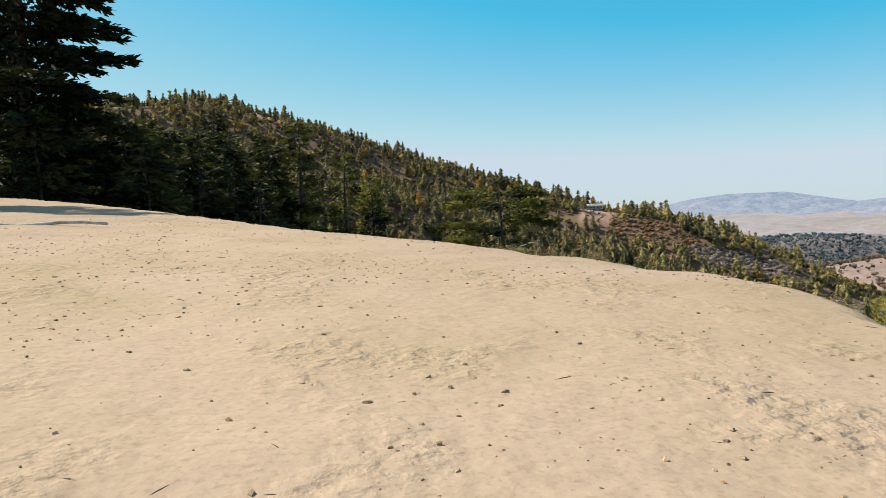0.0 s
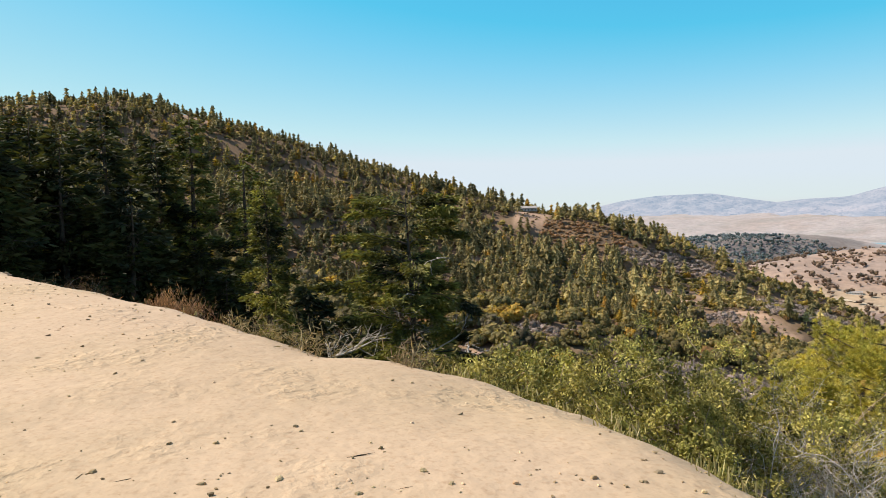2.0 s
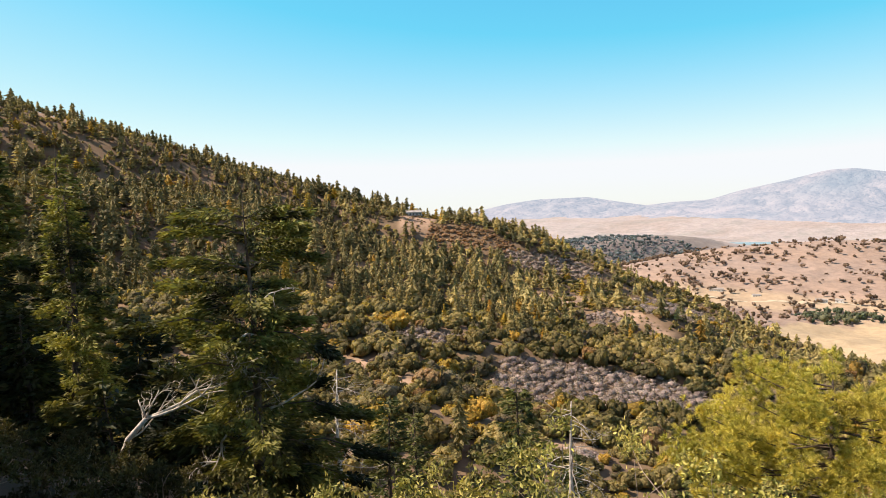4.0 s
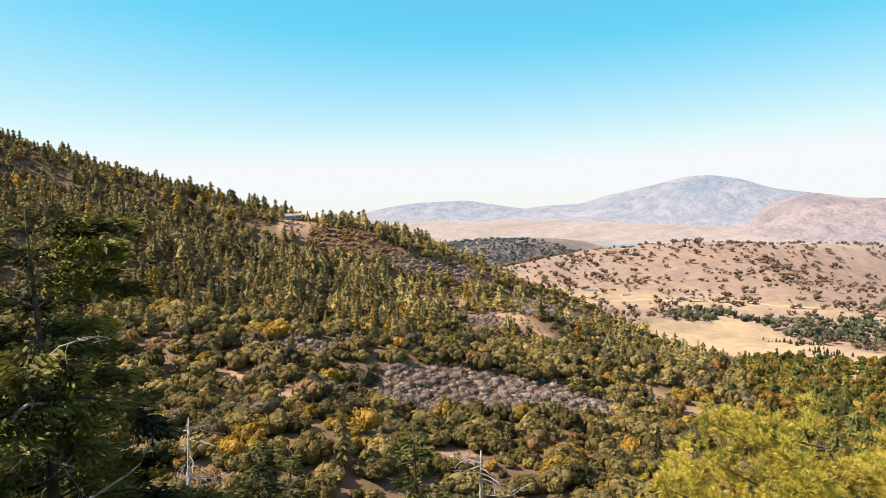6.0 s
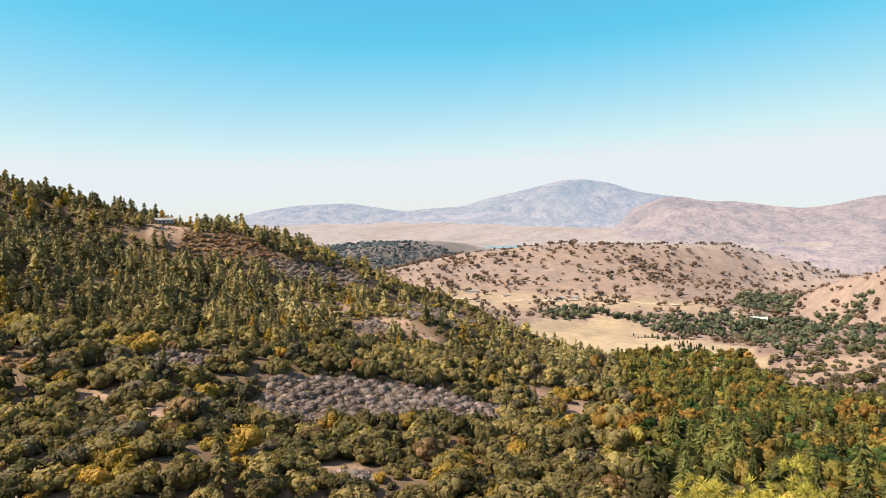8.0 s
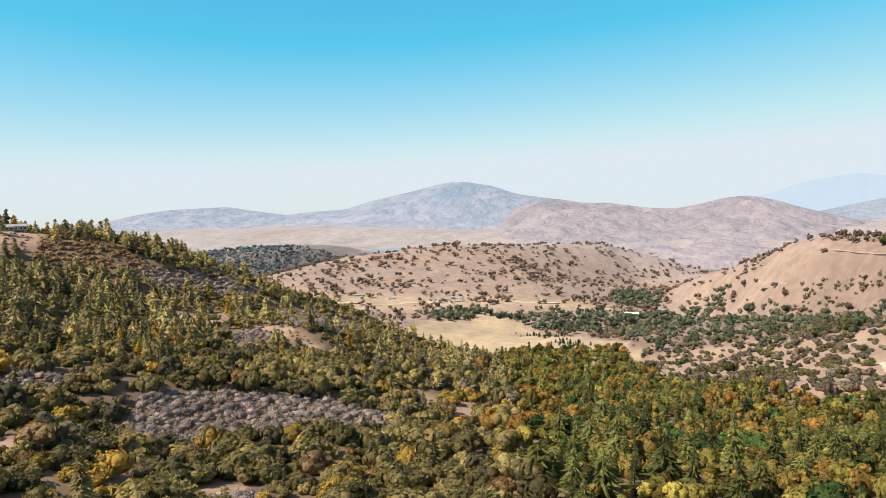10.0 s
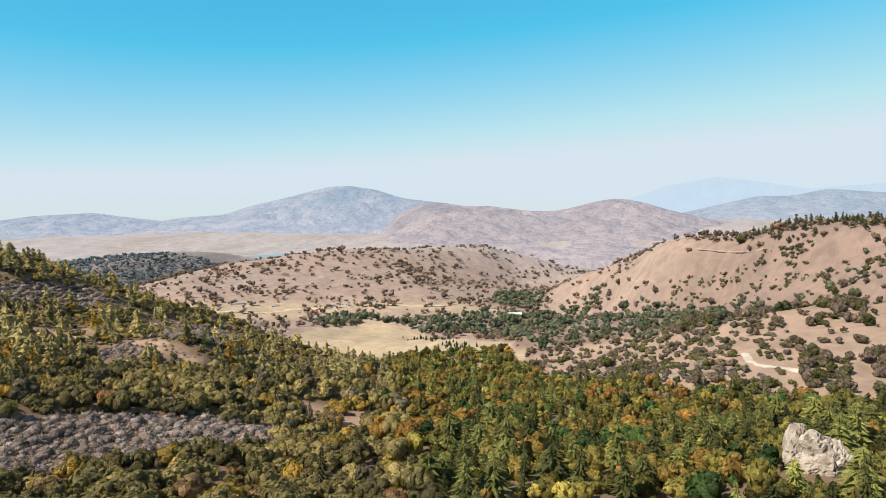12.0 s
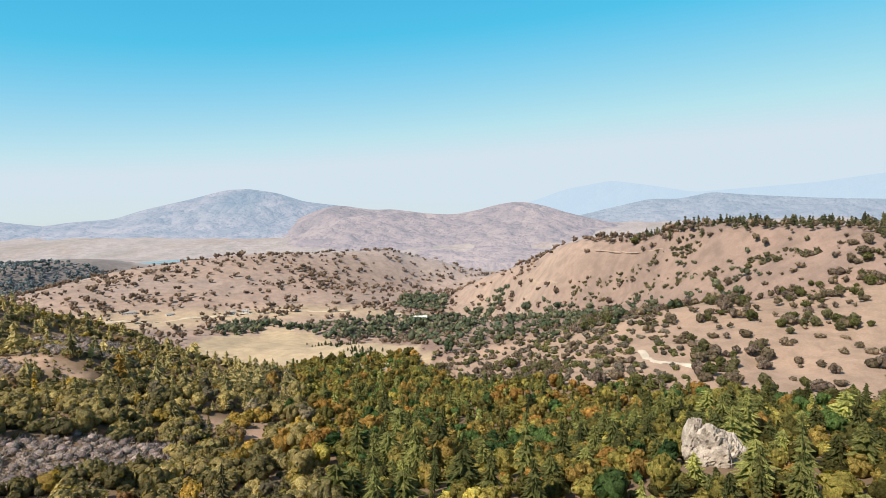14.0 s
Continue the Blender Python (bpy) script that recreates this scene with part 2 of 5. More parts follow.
def box(x0, y0, z0, x1, y1, z1):
    v = [(x, y, z) for z in (z0, z1) for y in (y0, y1) for x in (x0, x1)]
    q = [(0, 2, 3, 1), (4, 5, 7, 6), (0, 1, 5, 4), (2, 6, 7, 3), (0, 4, 6, 2), (1, 3, 7, 5)]
    return np.array(v, float), np.array([t for a, b, c, d in q for t in ((a, b, c), (a, c, d))])


# ---- the lie of the land ----
LATTICE = np.random.default_rng(7).random((256, 256))


def value_noise(x, y):
    """Smooth noise from 0 to 1 over the plan, one bump a unit."""
    xi, yi = np.floor(x).astype(int), np.floor(y).astype(int)
    u, v = x - xi, y - yi
    u, v = u * u * (3 - 2 * u), v * v * (3 - 2 * v)
    a, b = LATTICE[xi % 256, yi % 256], LATTICE[(xi + 1) % 256, yi % 256]
    c, d = LATTICE[xi % 256, (yi + 1) % 256], LATTICE[(xi + 1) % 256, (yi + 1) % 256]
    return (a * (1 - u) + b * u) * (1 - v) + (c * (1 - u) + d * u) * v


def fbm(x, y, octaves=4):
    total, gain = 0.0, 0.5
    for k in range(octaves):
        total = total + gain * (value_noise(x * 2**k + 17 * k, y * 2**k + 31 * k) - 0.5)
        gain *= 0.5
    return total


def ease(a, b, v):
    s = np.clip((v - a) / (b - a), 0, 1)
    return s * s * (3 - 2 * s)


def along(line, x, y):
    """Distance in plan from a line of (x, y, z) and the line's height at the nearest place."""
    best, height = np.full(np.shape(x), 1e18), np.zeros(np.shape(x))
    for (ax, ay, az), (bx, by, bz) in zip(line, line[1:]):
        dx, dy = bx - ax, by - ay
        s = np.clip(((x - ax) * dx + (y - ay) * dy) / (dx * dx + dy * dy), 0, 1)
        d = (x - ax - s * dx) ** 2 + (y - ay - s * dy) ** 2
        near = d < best
        best, height = np.where(near, d, best), np.where(near, az + s * (bz - az), height)
    return np.sqrt(best), height


# Crests, benches and valley lines; the land between them is drawn smoothly from the nearest ones.
FOREST_CREST = [(-700, 560, 60), (-300, 690, 92), (-235, 700, 96), (-150, 703, 75), (-44, 699, 40), (64, 677, 7), (131, 640, -12), (185, 628, -20), (255, 622, -40), (307, 612, -63), (354, 617, -86), (450, 660, -140), (560, 740, -205)]
UPPER_BENCH = [(-250, 520, 30), (0, 560, -8), (122, 522, -54), (200, 471, -74), (244, 420, -77)]
LOWER_BENCH = [(-250, 380, -20), (0, 380, -52), (97, 352, -66), (180, 345, -84), (248, 331, -97), (340, 400, -125), (518, 392, -176), (618, 465, -184)]
RAVINE = [(-250, 200, -45), (-60, 250, -66), (56, 262, -69), (85, 262, -82), (190, 228, -102), (267, 272, -108), (371, 256, -144), (470, 330, -165)]
ROCK_SPUR = [(215, 20, -80), (250, 70, -86), (310, 157, -119), (380, 240, -146)]
FAR_BANK = [(640, -250, -95), (500, 60, -122), (504, 135, -120), (654, 102, -110), (730, 130, -106), (980, 368, -181), (1085, 640, -255)]
RIGHT_CREST = [(900, -300, -30), (917, 5, -45), (1010, 225, -54), (1160, 405, -72), (1405, 607, -128), (1532, 807, -195), (1750, 1000, -285)]
OAK_HILL = [(700, 1440, -200), (810, 1427, -173), (1155, 1558, -156), (1421, 1461, -142), (1650, 1400, -158), (1918, 1331, -160), (2050, 1180, -222), (2170, 1050, -285)]
MEADOW = [(560, 600, -195), (720, 700, -220), (895, 835, -244), (880, 960, -232), (830, 1080, -215), (640, 1180, -205), (400, 1300, -210)]
CREEK = [(895, 800, -246), (1085, 660, -258), (1280, 700, -266), (1500, 900, -262), (1800, 1000, -290)]
BACK_VALLEY = [(500, 1500, -215), (900, 1750, -215), (1500, 1900, -225), (2000, 1650, -270), (2500, 1100, -300)]
DARK_HILLS = [(600, 1900, -165), (1000, 1950, -145), (1300, 2050, -150), (1500, 2300, -195)]
HOME_SLOPE = [(-200, 110, -10), (-70, 100, -26), (-10, 90, -36), (35, 80, -44), (65, 45, -46), (80, -40, -44), (80, -300, -44)]
HOLLOW = [(-200, 190, -52), (0, 175, -76), (90, 150, -92), (150, 90, -94), (165, -60, -80), (150, -250, -60)]
HOME_BACK = [(-400, -100, 35), (-60, -60, 1), (-30, -20, 0.5), (-20, 10, 0.2), (-60, 40, 2)]
PLAIN = [(-2000, 3000, -150), (1000, 2900, -190), (2600, 1900, -240), (3500, 300, -230), (3000, -2000, -200), (-2500, -2500, -150), (-3000, 1500, -100)]
LAND = [FOREST_CREST, UPPER_BENCH, LOWER_BENCH, RAVINE, ROCK_SPUR, FAR_BANK, RIGHT_CREST, OAK_HILL, MEADOW, CREEK, BACK_VALLEY, DARK_HILLS, HOME_SLOPE, HOLLOW, HOME_BACK, PLAIN]
DRAWS = [[(945, 200), (968, 237), (1002, 298), (1035, 366), (1062, 410)], [(858, 60), (875, 90), (899, 151), (928, 221), (968, 297)]]
KNOLL_EDGE = [(3.5, -30, 0), (3.35, 2, 0), (3.5, 5.5, 0), (3.68, 6.3, 0), (3.86, 7.1, 0), (3.72, 7.9, 0), (3.36, 8.85, 0), (3.15, 9.65, 0), (2.76, 10.28, 0), (2.17, 10.56, 0), (1.55, 10.68, 0), (0.98, 11.5, 0), (-0.5, 13.1, 0), (-3.4, 15.8, 0), (-5.3, 18.2, 0), (-13, 27, 0), (-40, 52, 0)]


def beyond_edge(x, y):
    """Metres past the brink of the bare knoll; less than nought on top of it."""
    best, side = np.full(np.shape(x), 1e18), np.zeros(np.shape(x))
    for (ax, ay, _), (bx, by, _) in zip(KNOLL_EDGE, KNOLL_EDGE[1:]):
        dx, dy = bx - ax, by - ay
        f = np.clip(((x - ax) * dx + (y - ay) * dy) / (dx * dx + dy * dy), 0, 1)
        d = np.hypot(x - ax - f * dx, y - ay - f * dy)
        cross = ((x - ax) * dy - (y - ay) * dx) / math.hypot(dx, dy)
        near = (d < best - 1e-6) | ((np.abs(d - best) <= 1e-6) & (np.abs(cross) > np.abs(side)))
        best, side = np.where(near, d, best), np.where(near, cross, side)
    return np.where(side > 0, best, -best)


def land(x, y):
    """Height of the ground at a place of the plan."""
    x, y = np.asarray(x, float), np.asarray(y, float)
    total, weight, soft = 0.0, 0.0, 60.0 + (0.035 * np.maximum(np.hypot(x, y) - 300, 0)) ** 2
    for line in LAND:
        d, z = along(line, x, y)
        w = (d * d + soft) ** -1.1
        total, weight = total + w * z, weight + w
    far = total / weight
    r = np.hypot(x, y)
    far = far + ease(150, 400, r) * (14 * fbm(x / 160, y / 160) + 4 * fbm(x / 37, y / 37) + 12 * ease(500, 900, r) * fbm(x / 310 + 5, y / 310) + 12 * ease(800, 1200, r) * fbm(x / 85, y / 85 + 3) + 18 * ease(600, 850, r) * (1 - ease(1200, 1500, r)) * fbm((x + 0.4 * y) / 120 + 8, (y - 0.4 * x) / 120)) + 1.2 * fbm(x / 11, y / 11)
    draw = np.minimum.reduce([along([(*p, 0) for p in line], x, y)[0] for line in DRAWS])
    far = far + 4 * np.exp(-(((draw - 36) / 20) ** 2)) - 7 * np.exp(-((draw / 16) ** 2))
    far = far + 40 * ease(2750, 3700, r) * (y > 0)
    basin = 1 - ease(0.9, 1.5, np.hypot((x - 1680) / 125, (y - 2180) / 95))
    far = far * (1 - basin) - 211.5 * basin
    s = beyond_edge(x, y) + 0.10 * fbm((x + 0.6 * y) / 2.2, (y - 0.6 * x) / 2.2) + 0.22 * fbm((x + 0.6 * y) / 0.6, (y - 0.6 * x) / 0.6, 3)
    top = -0.88 - 0.05 * np.clip(x, -25, 8) + 0.012 * (np.clip(y, -20, 40) - 7) + 0.10 * fbm(x / 2.3, y / 2.3) + 0.035 * fbm((x + 0.5 * y) / 0.55, (y - 0.5 * x) / 0.55)
    fall = 0.72 * (np.sqrt(np.maximum(s + 0.2, 0) ** 2 + 0.12) - 0.346) - 0.27 * np.maximum(s - 7, 0) + 0.6 * ease(0, 14, s) * fbm(x / 3.1, y / 3.1)
    dip = 0.10 * np.exp(-(((x - 2.9) / 0.6) ** 2) - ((y - 9.9) / 0.8) ** 2) + 0.04 * np.exp(-(((x - 1.4) / 0.4) ** 2) - ((y - 10.8) / 0.4) ** 2)
    near = top - dip - 0.045 * ease(-1.1, 0.2, s) - np.where(s > -0.3, fall, 0)
    away = ease(22, 70, s) + (1 - ease(22, 70, s)) * ease(26, 60, r) * ease(0, 5, -s)
    return near * (1 - away) + far * away


# ---- ground ----
def inside(poly, x, y):
    """Whether places lie within a closed outline of the plan."""
    odd = np.zeros(np.shape(x), bool)
    for (ax, ay), (bx, by) in zip(poly, poly[1:] + poly[:1]):
        cross = (ay > y) != (by > y)
        odd ^= cross & (x < (bx - ax) * (y - ay) / ((by - ay) or 1e-9) + ax)
    return odd


def near_line(line, x, y):
    return along([(*p, 0) for p in line], x, y)[0]


FOREST = [(-420, 300), (-420, 740), (-200, 745), (0, 735), (150, 690), (300, 650), (420, 700), (560, 770), (640, 600), (690, 470), (560, 345), (470, 200), (440, 60), (425, 5), (190, 15), (150, 60), (110, 150), (-60, 185), (-300, 210)]
MEADOW_FIELD = [(610, 480), (640, 400), (760, 520), (850, 640), (960, 800), (980, 940), (880, 960), (780, 930), (690, 860), (640, 700)]
CLEARINGS = [(210, 484, 28, 15), (203, 462, 18, 13), (226, 412, 15, 15), (231, 388, 11, 15), (248, 273, 12, 8), (309, 404, 10, 8), (240, 290, 8, 7), (258, 455, 10, 8), (312, 512, 9, 9), (75, 245, 5, 14), (97, 222, 9, 6), (54, 266, 9, 8), (44, 296, 12, 4), (60, 318, 16, 4), (318, 321, 12, 5), (257, 276, 10, 9), (348, 328, 8, 5), (338, 171, 8, 9), (523, 381, 9, 9), (140, 630, 15, 14), (131, 606, 12, 16), (146, 614, 9, 9), (70, 484, 13, 4), (150, 470, 5, 4), (-170, 690, 18, 10)]
TRACK = [(500, 120), (508, 128), (521, 143), (514, 152), (519, 160), (560, 176)]
HILL_TRACK = [(1300, 580), (1242, 562), (1156, 512), (1081, 437)]
RIDGE_TRACK = [(1093, 384), (1040, 316), (978, 242)]
VALLEY_ROAD = [(620, 1220), (780, 1180), (900, 1110), (1000, 1060), (1120, 930), (1230, 780)]


def soil_colour(x, y):
    r = np.hypot(x, y)
    c = np.zeros((*np.shape(x), 3)) + (0.325, 0.215, 0.178)  # dry grass on the hills
    def lay(where, colour):
        w = np.clip(where, 0, 1)[..., None]
        c[...] = c * (1 - w) + np.array(colour) * w
    wave = fbm(x / 90, y / 90, 5)
    lay(ease(-0.1, 0.25, wave), (0.37, 0.255, 0.20))
    lay(ease(0.05, 0.3, -wave) * 0.7, (0.31, 0.205, 0.15))
    # haze put into the soil colour: washed out, then pale grey far off
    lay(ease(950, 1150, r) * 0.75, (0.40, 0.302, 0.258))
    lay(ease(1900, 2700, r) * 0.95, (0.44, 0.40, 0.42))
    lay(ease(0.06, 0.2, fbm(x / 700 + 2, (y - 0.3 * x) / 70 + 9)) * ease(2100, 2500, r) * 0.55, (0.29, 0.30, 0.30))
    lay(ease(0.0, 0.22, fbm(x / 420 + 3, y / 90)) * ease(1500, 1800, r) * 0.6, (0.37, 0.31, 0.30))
    lay((near_line([(560, 1190), (780, 1180), (1000, 1060), (1120, 930), (1180, 800)], x, y) < 55 + 60 * wave) * 0.8, (0.48, 0.37, 0.265))
    lay(ease(52, 62, np.degrees(np.arctan2(x, y))) * (r > 400) * (r < 760) * 0.7, (0.43, 0.312, 0.24))
    lay(ease(52, 62, np.degrees(np.arctan2(x, y))) * ease(760, 800, r) * (1 - ease(1100, 1250, r)) * 0.9, (0.285, 0.205, 0.178))
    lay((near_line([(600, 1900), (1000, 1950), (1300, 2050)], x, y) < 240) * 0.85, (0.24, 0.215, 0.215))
    lay(inside(FOREST, x, y) * 0.95, (0.21, 0.145, 0.095))
    lay(inside(MEADOW_FIELD, x + 14 * fbm(x / 30, y / 30), y + 14 * fbm(y / 30, x / 30)) * 1.0, (0.50, 0.39, 0.27))
    for cx, cy, a, b in CLEARINGS:
        d = np.hypot((x - cx) / a, (y - cy) / b) + 1.7 * fbm(x / 8, y / 8)
        lay(1 - ease(0.8, 1.2, d), (0.46, 0.315, 0.235))
    s = beyond_edge(x, y)
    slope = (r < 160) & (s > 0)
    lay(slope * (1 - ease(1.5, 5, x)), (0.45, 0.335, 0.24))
    # near-black soil: the firs' shade on this slope is put into its colour
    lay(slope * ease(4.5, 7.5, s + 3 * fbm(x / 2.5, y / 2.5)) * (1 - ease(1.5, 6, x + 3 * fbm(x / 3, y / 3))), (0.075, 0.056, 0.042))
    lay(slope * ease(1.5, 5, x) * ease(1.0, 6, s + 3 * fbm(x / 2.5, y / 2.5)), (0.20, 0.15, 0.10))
    lay((r < 160) & (s <= 0.5) & (r < 60), (0.495, 0.375, 0.265))
    lay(((r < 60) & (s <= 2)) * ease(0.08, 0.3, fbm(x / 2.8 + 9, y / 2.8)) * 0.5, (0.48, 0.38, 0.22))
    return c


def polar_sheet():
    turns = np.radians(np.concatenate([np.linspace(-46, 100, 360, endpoint=False), np.linspace(102, 312, 64, endpoint=False)]))
    rings = np.concatenate([[0.0], np.geomspace(0.6, 2, 24, endpoint=False), np.geomspace(2, 34, 160, endpoint=False), np.geomspace(34, 4900, 150)])
    a, r = np.meshgrid(turns, rings[1:])
    x, y = np.append((r * np.sin(a)).ravel(), 0.0), np.append((r * np.cos(a)).ravel(), 0.0)
    verts = np.stack([x, y, land(x, y)], 1)
    n, m = len(turns), len(rings) - 1
    i = np.arange(m - 1)[:, None] * n + np.arange(n)
    j = np.arange(m - 1)[:, None] * n + (np.arange(n) + 1) % n
    faces = np.concatenate([np.stack([i, j + n, j], -1).reshape(-1, 3), np.stack([i, i + n, j + n], -1).reshape(-1, 3)])
    hub = len(verts) - 1
    faces = np.concatenate([faces, np.stack([np.full(n, hub), np.arange(n), (np.arange(n) + 1) % n], -1)])
    return verts, faces


sheet = polar_sheet()
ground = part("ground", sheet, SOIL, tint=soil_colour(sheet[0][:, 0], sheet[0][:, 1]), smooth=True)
tagged(ground, "sandy knoll, wooded slopes and dry grass valley", "ground", kind="structure")


def track(line, wide, tint, label, seed):
    """A worn dirt track draped over the ground, uneven at its edges."""
    rng = np.random.default_rng(seed)
    pts = np.array(line, float)
    long = np.concatenate([[0], np.cumsum(np.linalg.norm(np.diff(pts, axis=0), axis=1))])
    at = np.arange(0, long[-1], 3.0)
    x, y = np.interp(at, long, pts[:, 0]), np.interp(at, long, pts[:, 1])
    x, y = (np.convolve(np.pad(v, 6, mode="edge"), np.ones(13) / 13, "valid") for v in (x, y))
    dx, dy = np.gradient(x), np.gradient(y)
    n = np.hypot(dx, dy)
    rows = []
    for f in (-1, -0.5, 0, 0.5, 1):
        w = f * wide / 2 * (1 + 0.5 * (rng.random(len(x)) - 0.5))
        px, py = x - dy / n * w, y + dx / n * w
        rows.append(np.stack([px, py, land(px, py) + 0.35 - 0.25 * abs(f)], 1))
    verts, m = np.stack(rows, 1).reshape(-1, 3), 5
    i = (np.arange(len(x) - 1)[:, None] * m + np.arange(m - 1)).ravel()
    faces = np.concatenate([np.stack([i, i + m, i + m + 1], 1), np.stack([i, i + m + 1, i + 1], 1)])
    return tagged(part("road", (verts, faces), SOIL, tint=np.broadcast_to(tint, verts.shape), smooth=True), label, "dirt track", kind="structure")


track(TRACK, 5.5, (0.62, 0.54, 0.46), "pale dirt track winding between oaks", 1)
track(HILL_TRACK, 2.2, (0.42, 0.32, 0.25), "narrow dirt track climbing the dry hill", 2)
track(RIDGE_TRACK, 1.0, (0.40, 0.30, 0.24), "faint dirt track below the ridge", 4)
track(VALLEY_ROAD, 9, (0.60, 0.51, 0.40), "pale dirt road past the valley houses", 3)


# ---- the far mountains ----
def mountain(name, far, deep, foot, profile, mat, label, rough):
    """A range at one distance: a crest of (bearing, height) falling to its foot on the near side."""
    bearing = np.linspace(profile[0][0], profile[-1][0], 240)
    crest = np.interp(bearing, [p[0] for p in profile], [p[1] for p in profile])
    k = np.ones(7) / 7
    crest = np.convolve(np.pad(crest, 3, mode="edge"), k, "valid")
    fall = np.linspace(0, 1, 40)
    b, s = np.meshgrid(np.radians(bearing), fall)
    h = crest[None, :] - foot
    r = far - deep * s
    wx, wy = r * np.sin(b), r * np.cos(b)
    gully = 0.22 - 1.7 * np.abs(fbm(wx / 300, wy / 300, 5))
    z = foot + np.maximum(h, 4) * (1 - s) ** 1.2 * (1 + rough * gully * np.sin(np.pi * np.clip(s * 1.1, 0, 1))) + 34 * fbm(wx / 170, wy / 170, 5) * np.clip(s * 4, 0, 1)
    z[-1] = foot - 40
    verts = np.stack([r * np.sin(b), r * np.cos(b), z], -1).reshape(-1, 3)
    n, m = len(bearing), len(fall)
    i = (np.arange(m - 1)[:, None] * n + np.arange(n - 1)).ravel()
    faces = np.concatenate([np.stack([i, i + n, i + n + 1], 1), np.stack([i, i + n + 1, i + 1], 1)])
    return tagged(part(name, (verts, faces), mat, smooth=True), label, "mountain", kind="structure")


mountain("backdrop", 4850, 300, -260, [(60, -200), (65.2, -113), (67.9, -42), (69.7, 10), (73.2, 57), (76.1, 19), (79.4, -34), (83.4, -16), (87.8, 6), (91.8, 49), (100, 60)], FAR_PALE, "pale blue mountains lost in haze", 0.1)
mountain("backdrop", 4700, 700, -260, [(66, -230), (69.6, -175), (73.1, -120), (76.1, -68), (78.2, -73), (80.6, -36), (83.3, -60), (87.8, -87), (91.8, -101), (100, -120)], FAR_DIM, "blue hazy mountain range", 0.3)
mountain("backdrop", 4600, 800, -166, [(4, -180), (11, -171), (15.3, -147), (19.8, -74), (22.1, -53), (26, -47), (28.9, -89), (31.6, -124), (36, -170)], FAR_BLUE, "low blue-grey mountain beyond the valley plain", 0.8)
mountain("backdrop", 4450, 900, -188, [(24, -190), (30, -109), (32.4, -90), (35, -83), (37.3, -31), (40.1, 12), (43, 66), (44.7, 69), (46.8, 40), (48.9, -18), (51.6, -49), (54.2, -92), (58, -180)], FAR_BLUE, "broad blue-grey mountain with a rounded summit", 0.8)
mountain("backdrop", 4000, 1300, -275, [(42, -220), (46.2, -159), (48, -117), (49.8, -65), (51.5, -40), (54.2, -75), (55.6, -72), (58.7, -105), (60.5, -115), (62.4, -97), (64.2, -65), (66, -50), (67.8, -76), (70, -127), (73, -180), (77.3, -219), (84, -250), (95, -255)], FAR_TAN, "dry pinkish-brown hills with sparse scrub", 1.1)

# ---- the lake ----
lake_rim = [(1680 + 120 * math.cos(a) * (1 + 0.2 * math.sin(3 * a)) + 40 * math.sin(a), 2180 + 55 * math.sin(a) * (1 + 0.15 * math.cos(2 * a)) - 60 * math.cos(a)) for a in np.linspace(0, 2 * math.pi, 48, endpoint=False)]
lake_level = -210.5
lake_shape = np.array([(1680, 2180, lake_level)] + [(x, y, lake_level) for x, y in lake_rim]), np.array([(0, 1 + k, 1 + (k + 1) % 48) for k in range(48)])
tagged(part("water", lake_shape, WATER), "small blue-green lake in the dry valley", "lake", kind="structure")


# ---- far woods ----
def conifer_unit(rng, tiers, blades, broad=(0.26, 0.38), taper=(0.55, 0.9)):
    """A small fir one metre high, of ragged drooping skirts of boughs round a stem."""
    shapes = [tube([(0, 0, 0), (0, 0, 0.55), (0, 0, 1.0)], (0.018, 0.010, 0.002), 3)]
    lean = rng.normal(0, 0.03, 2)
    broad, taper, bare = rng.uniform(*broad), rng.uniform(*taper), rng.uniform(0.05, 0.22)
    gap = (0.98 - bare) / tiers
    for n in range(tiers):
        h = bare + gap * (n + 0.5 * rng.random())
        reach = (broad * (1 - h) ** taper * min(1.0, 0.5 + 1.6 * h) + 0.025) * rng.uniform(0.75, 1.2)
        a = rng.uniform(0, 6.3) + np.arange(2 * blades) * math.pi / blades + rng.normal(0, 0.12, 2 * blades)
        out = reach * np.where(np.arange(2 * blades) % 2, rng.uniform(0.30, 0.62, 2 * blades), rng.uniform(0.6, 1.35, 2 * blades))
        rim = np.stack([lean[0] * h + out * np.cos(a), lean[1] * h + out * np.sin(a), h - out * rng.uniform(0.0, 0.45, 2 * blades)], 1)
        tip = np.array([[lean[0] * h, lean[1] * h, min(1.02, h + gap * rng.uniform(0.9, 1.5))]])
        k = np.arange(2 * blades)
        shapes.append((np.concatenate([tip, rim]), np.stack([k * 0, 1 + k, 1 + (k + 1) % (2 * blades)], 1)))
    return joined(shapes)


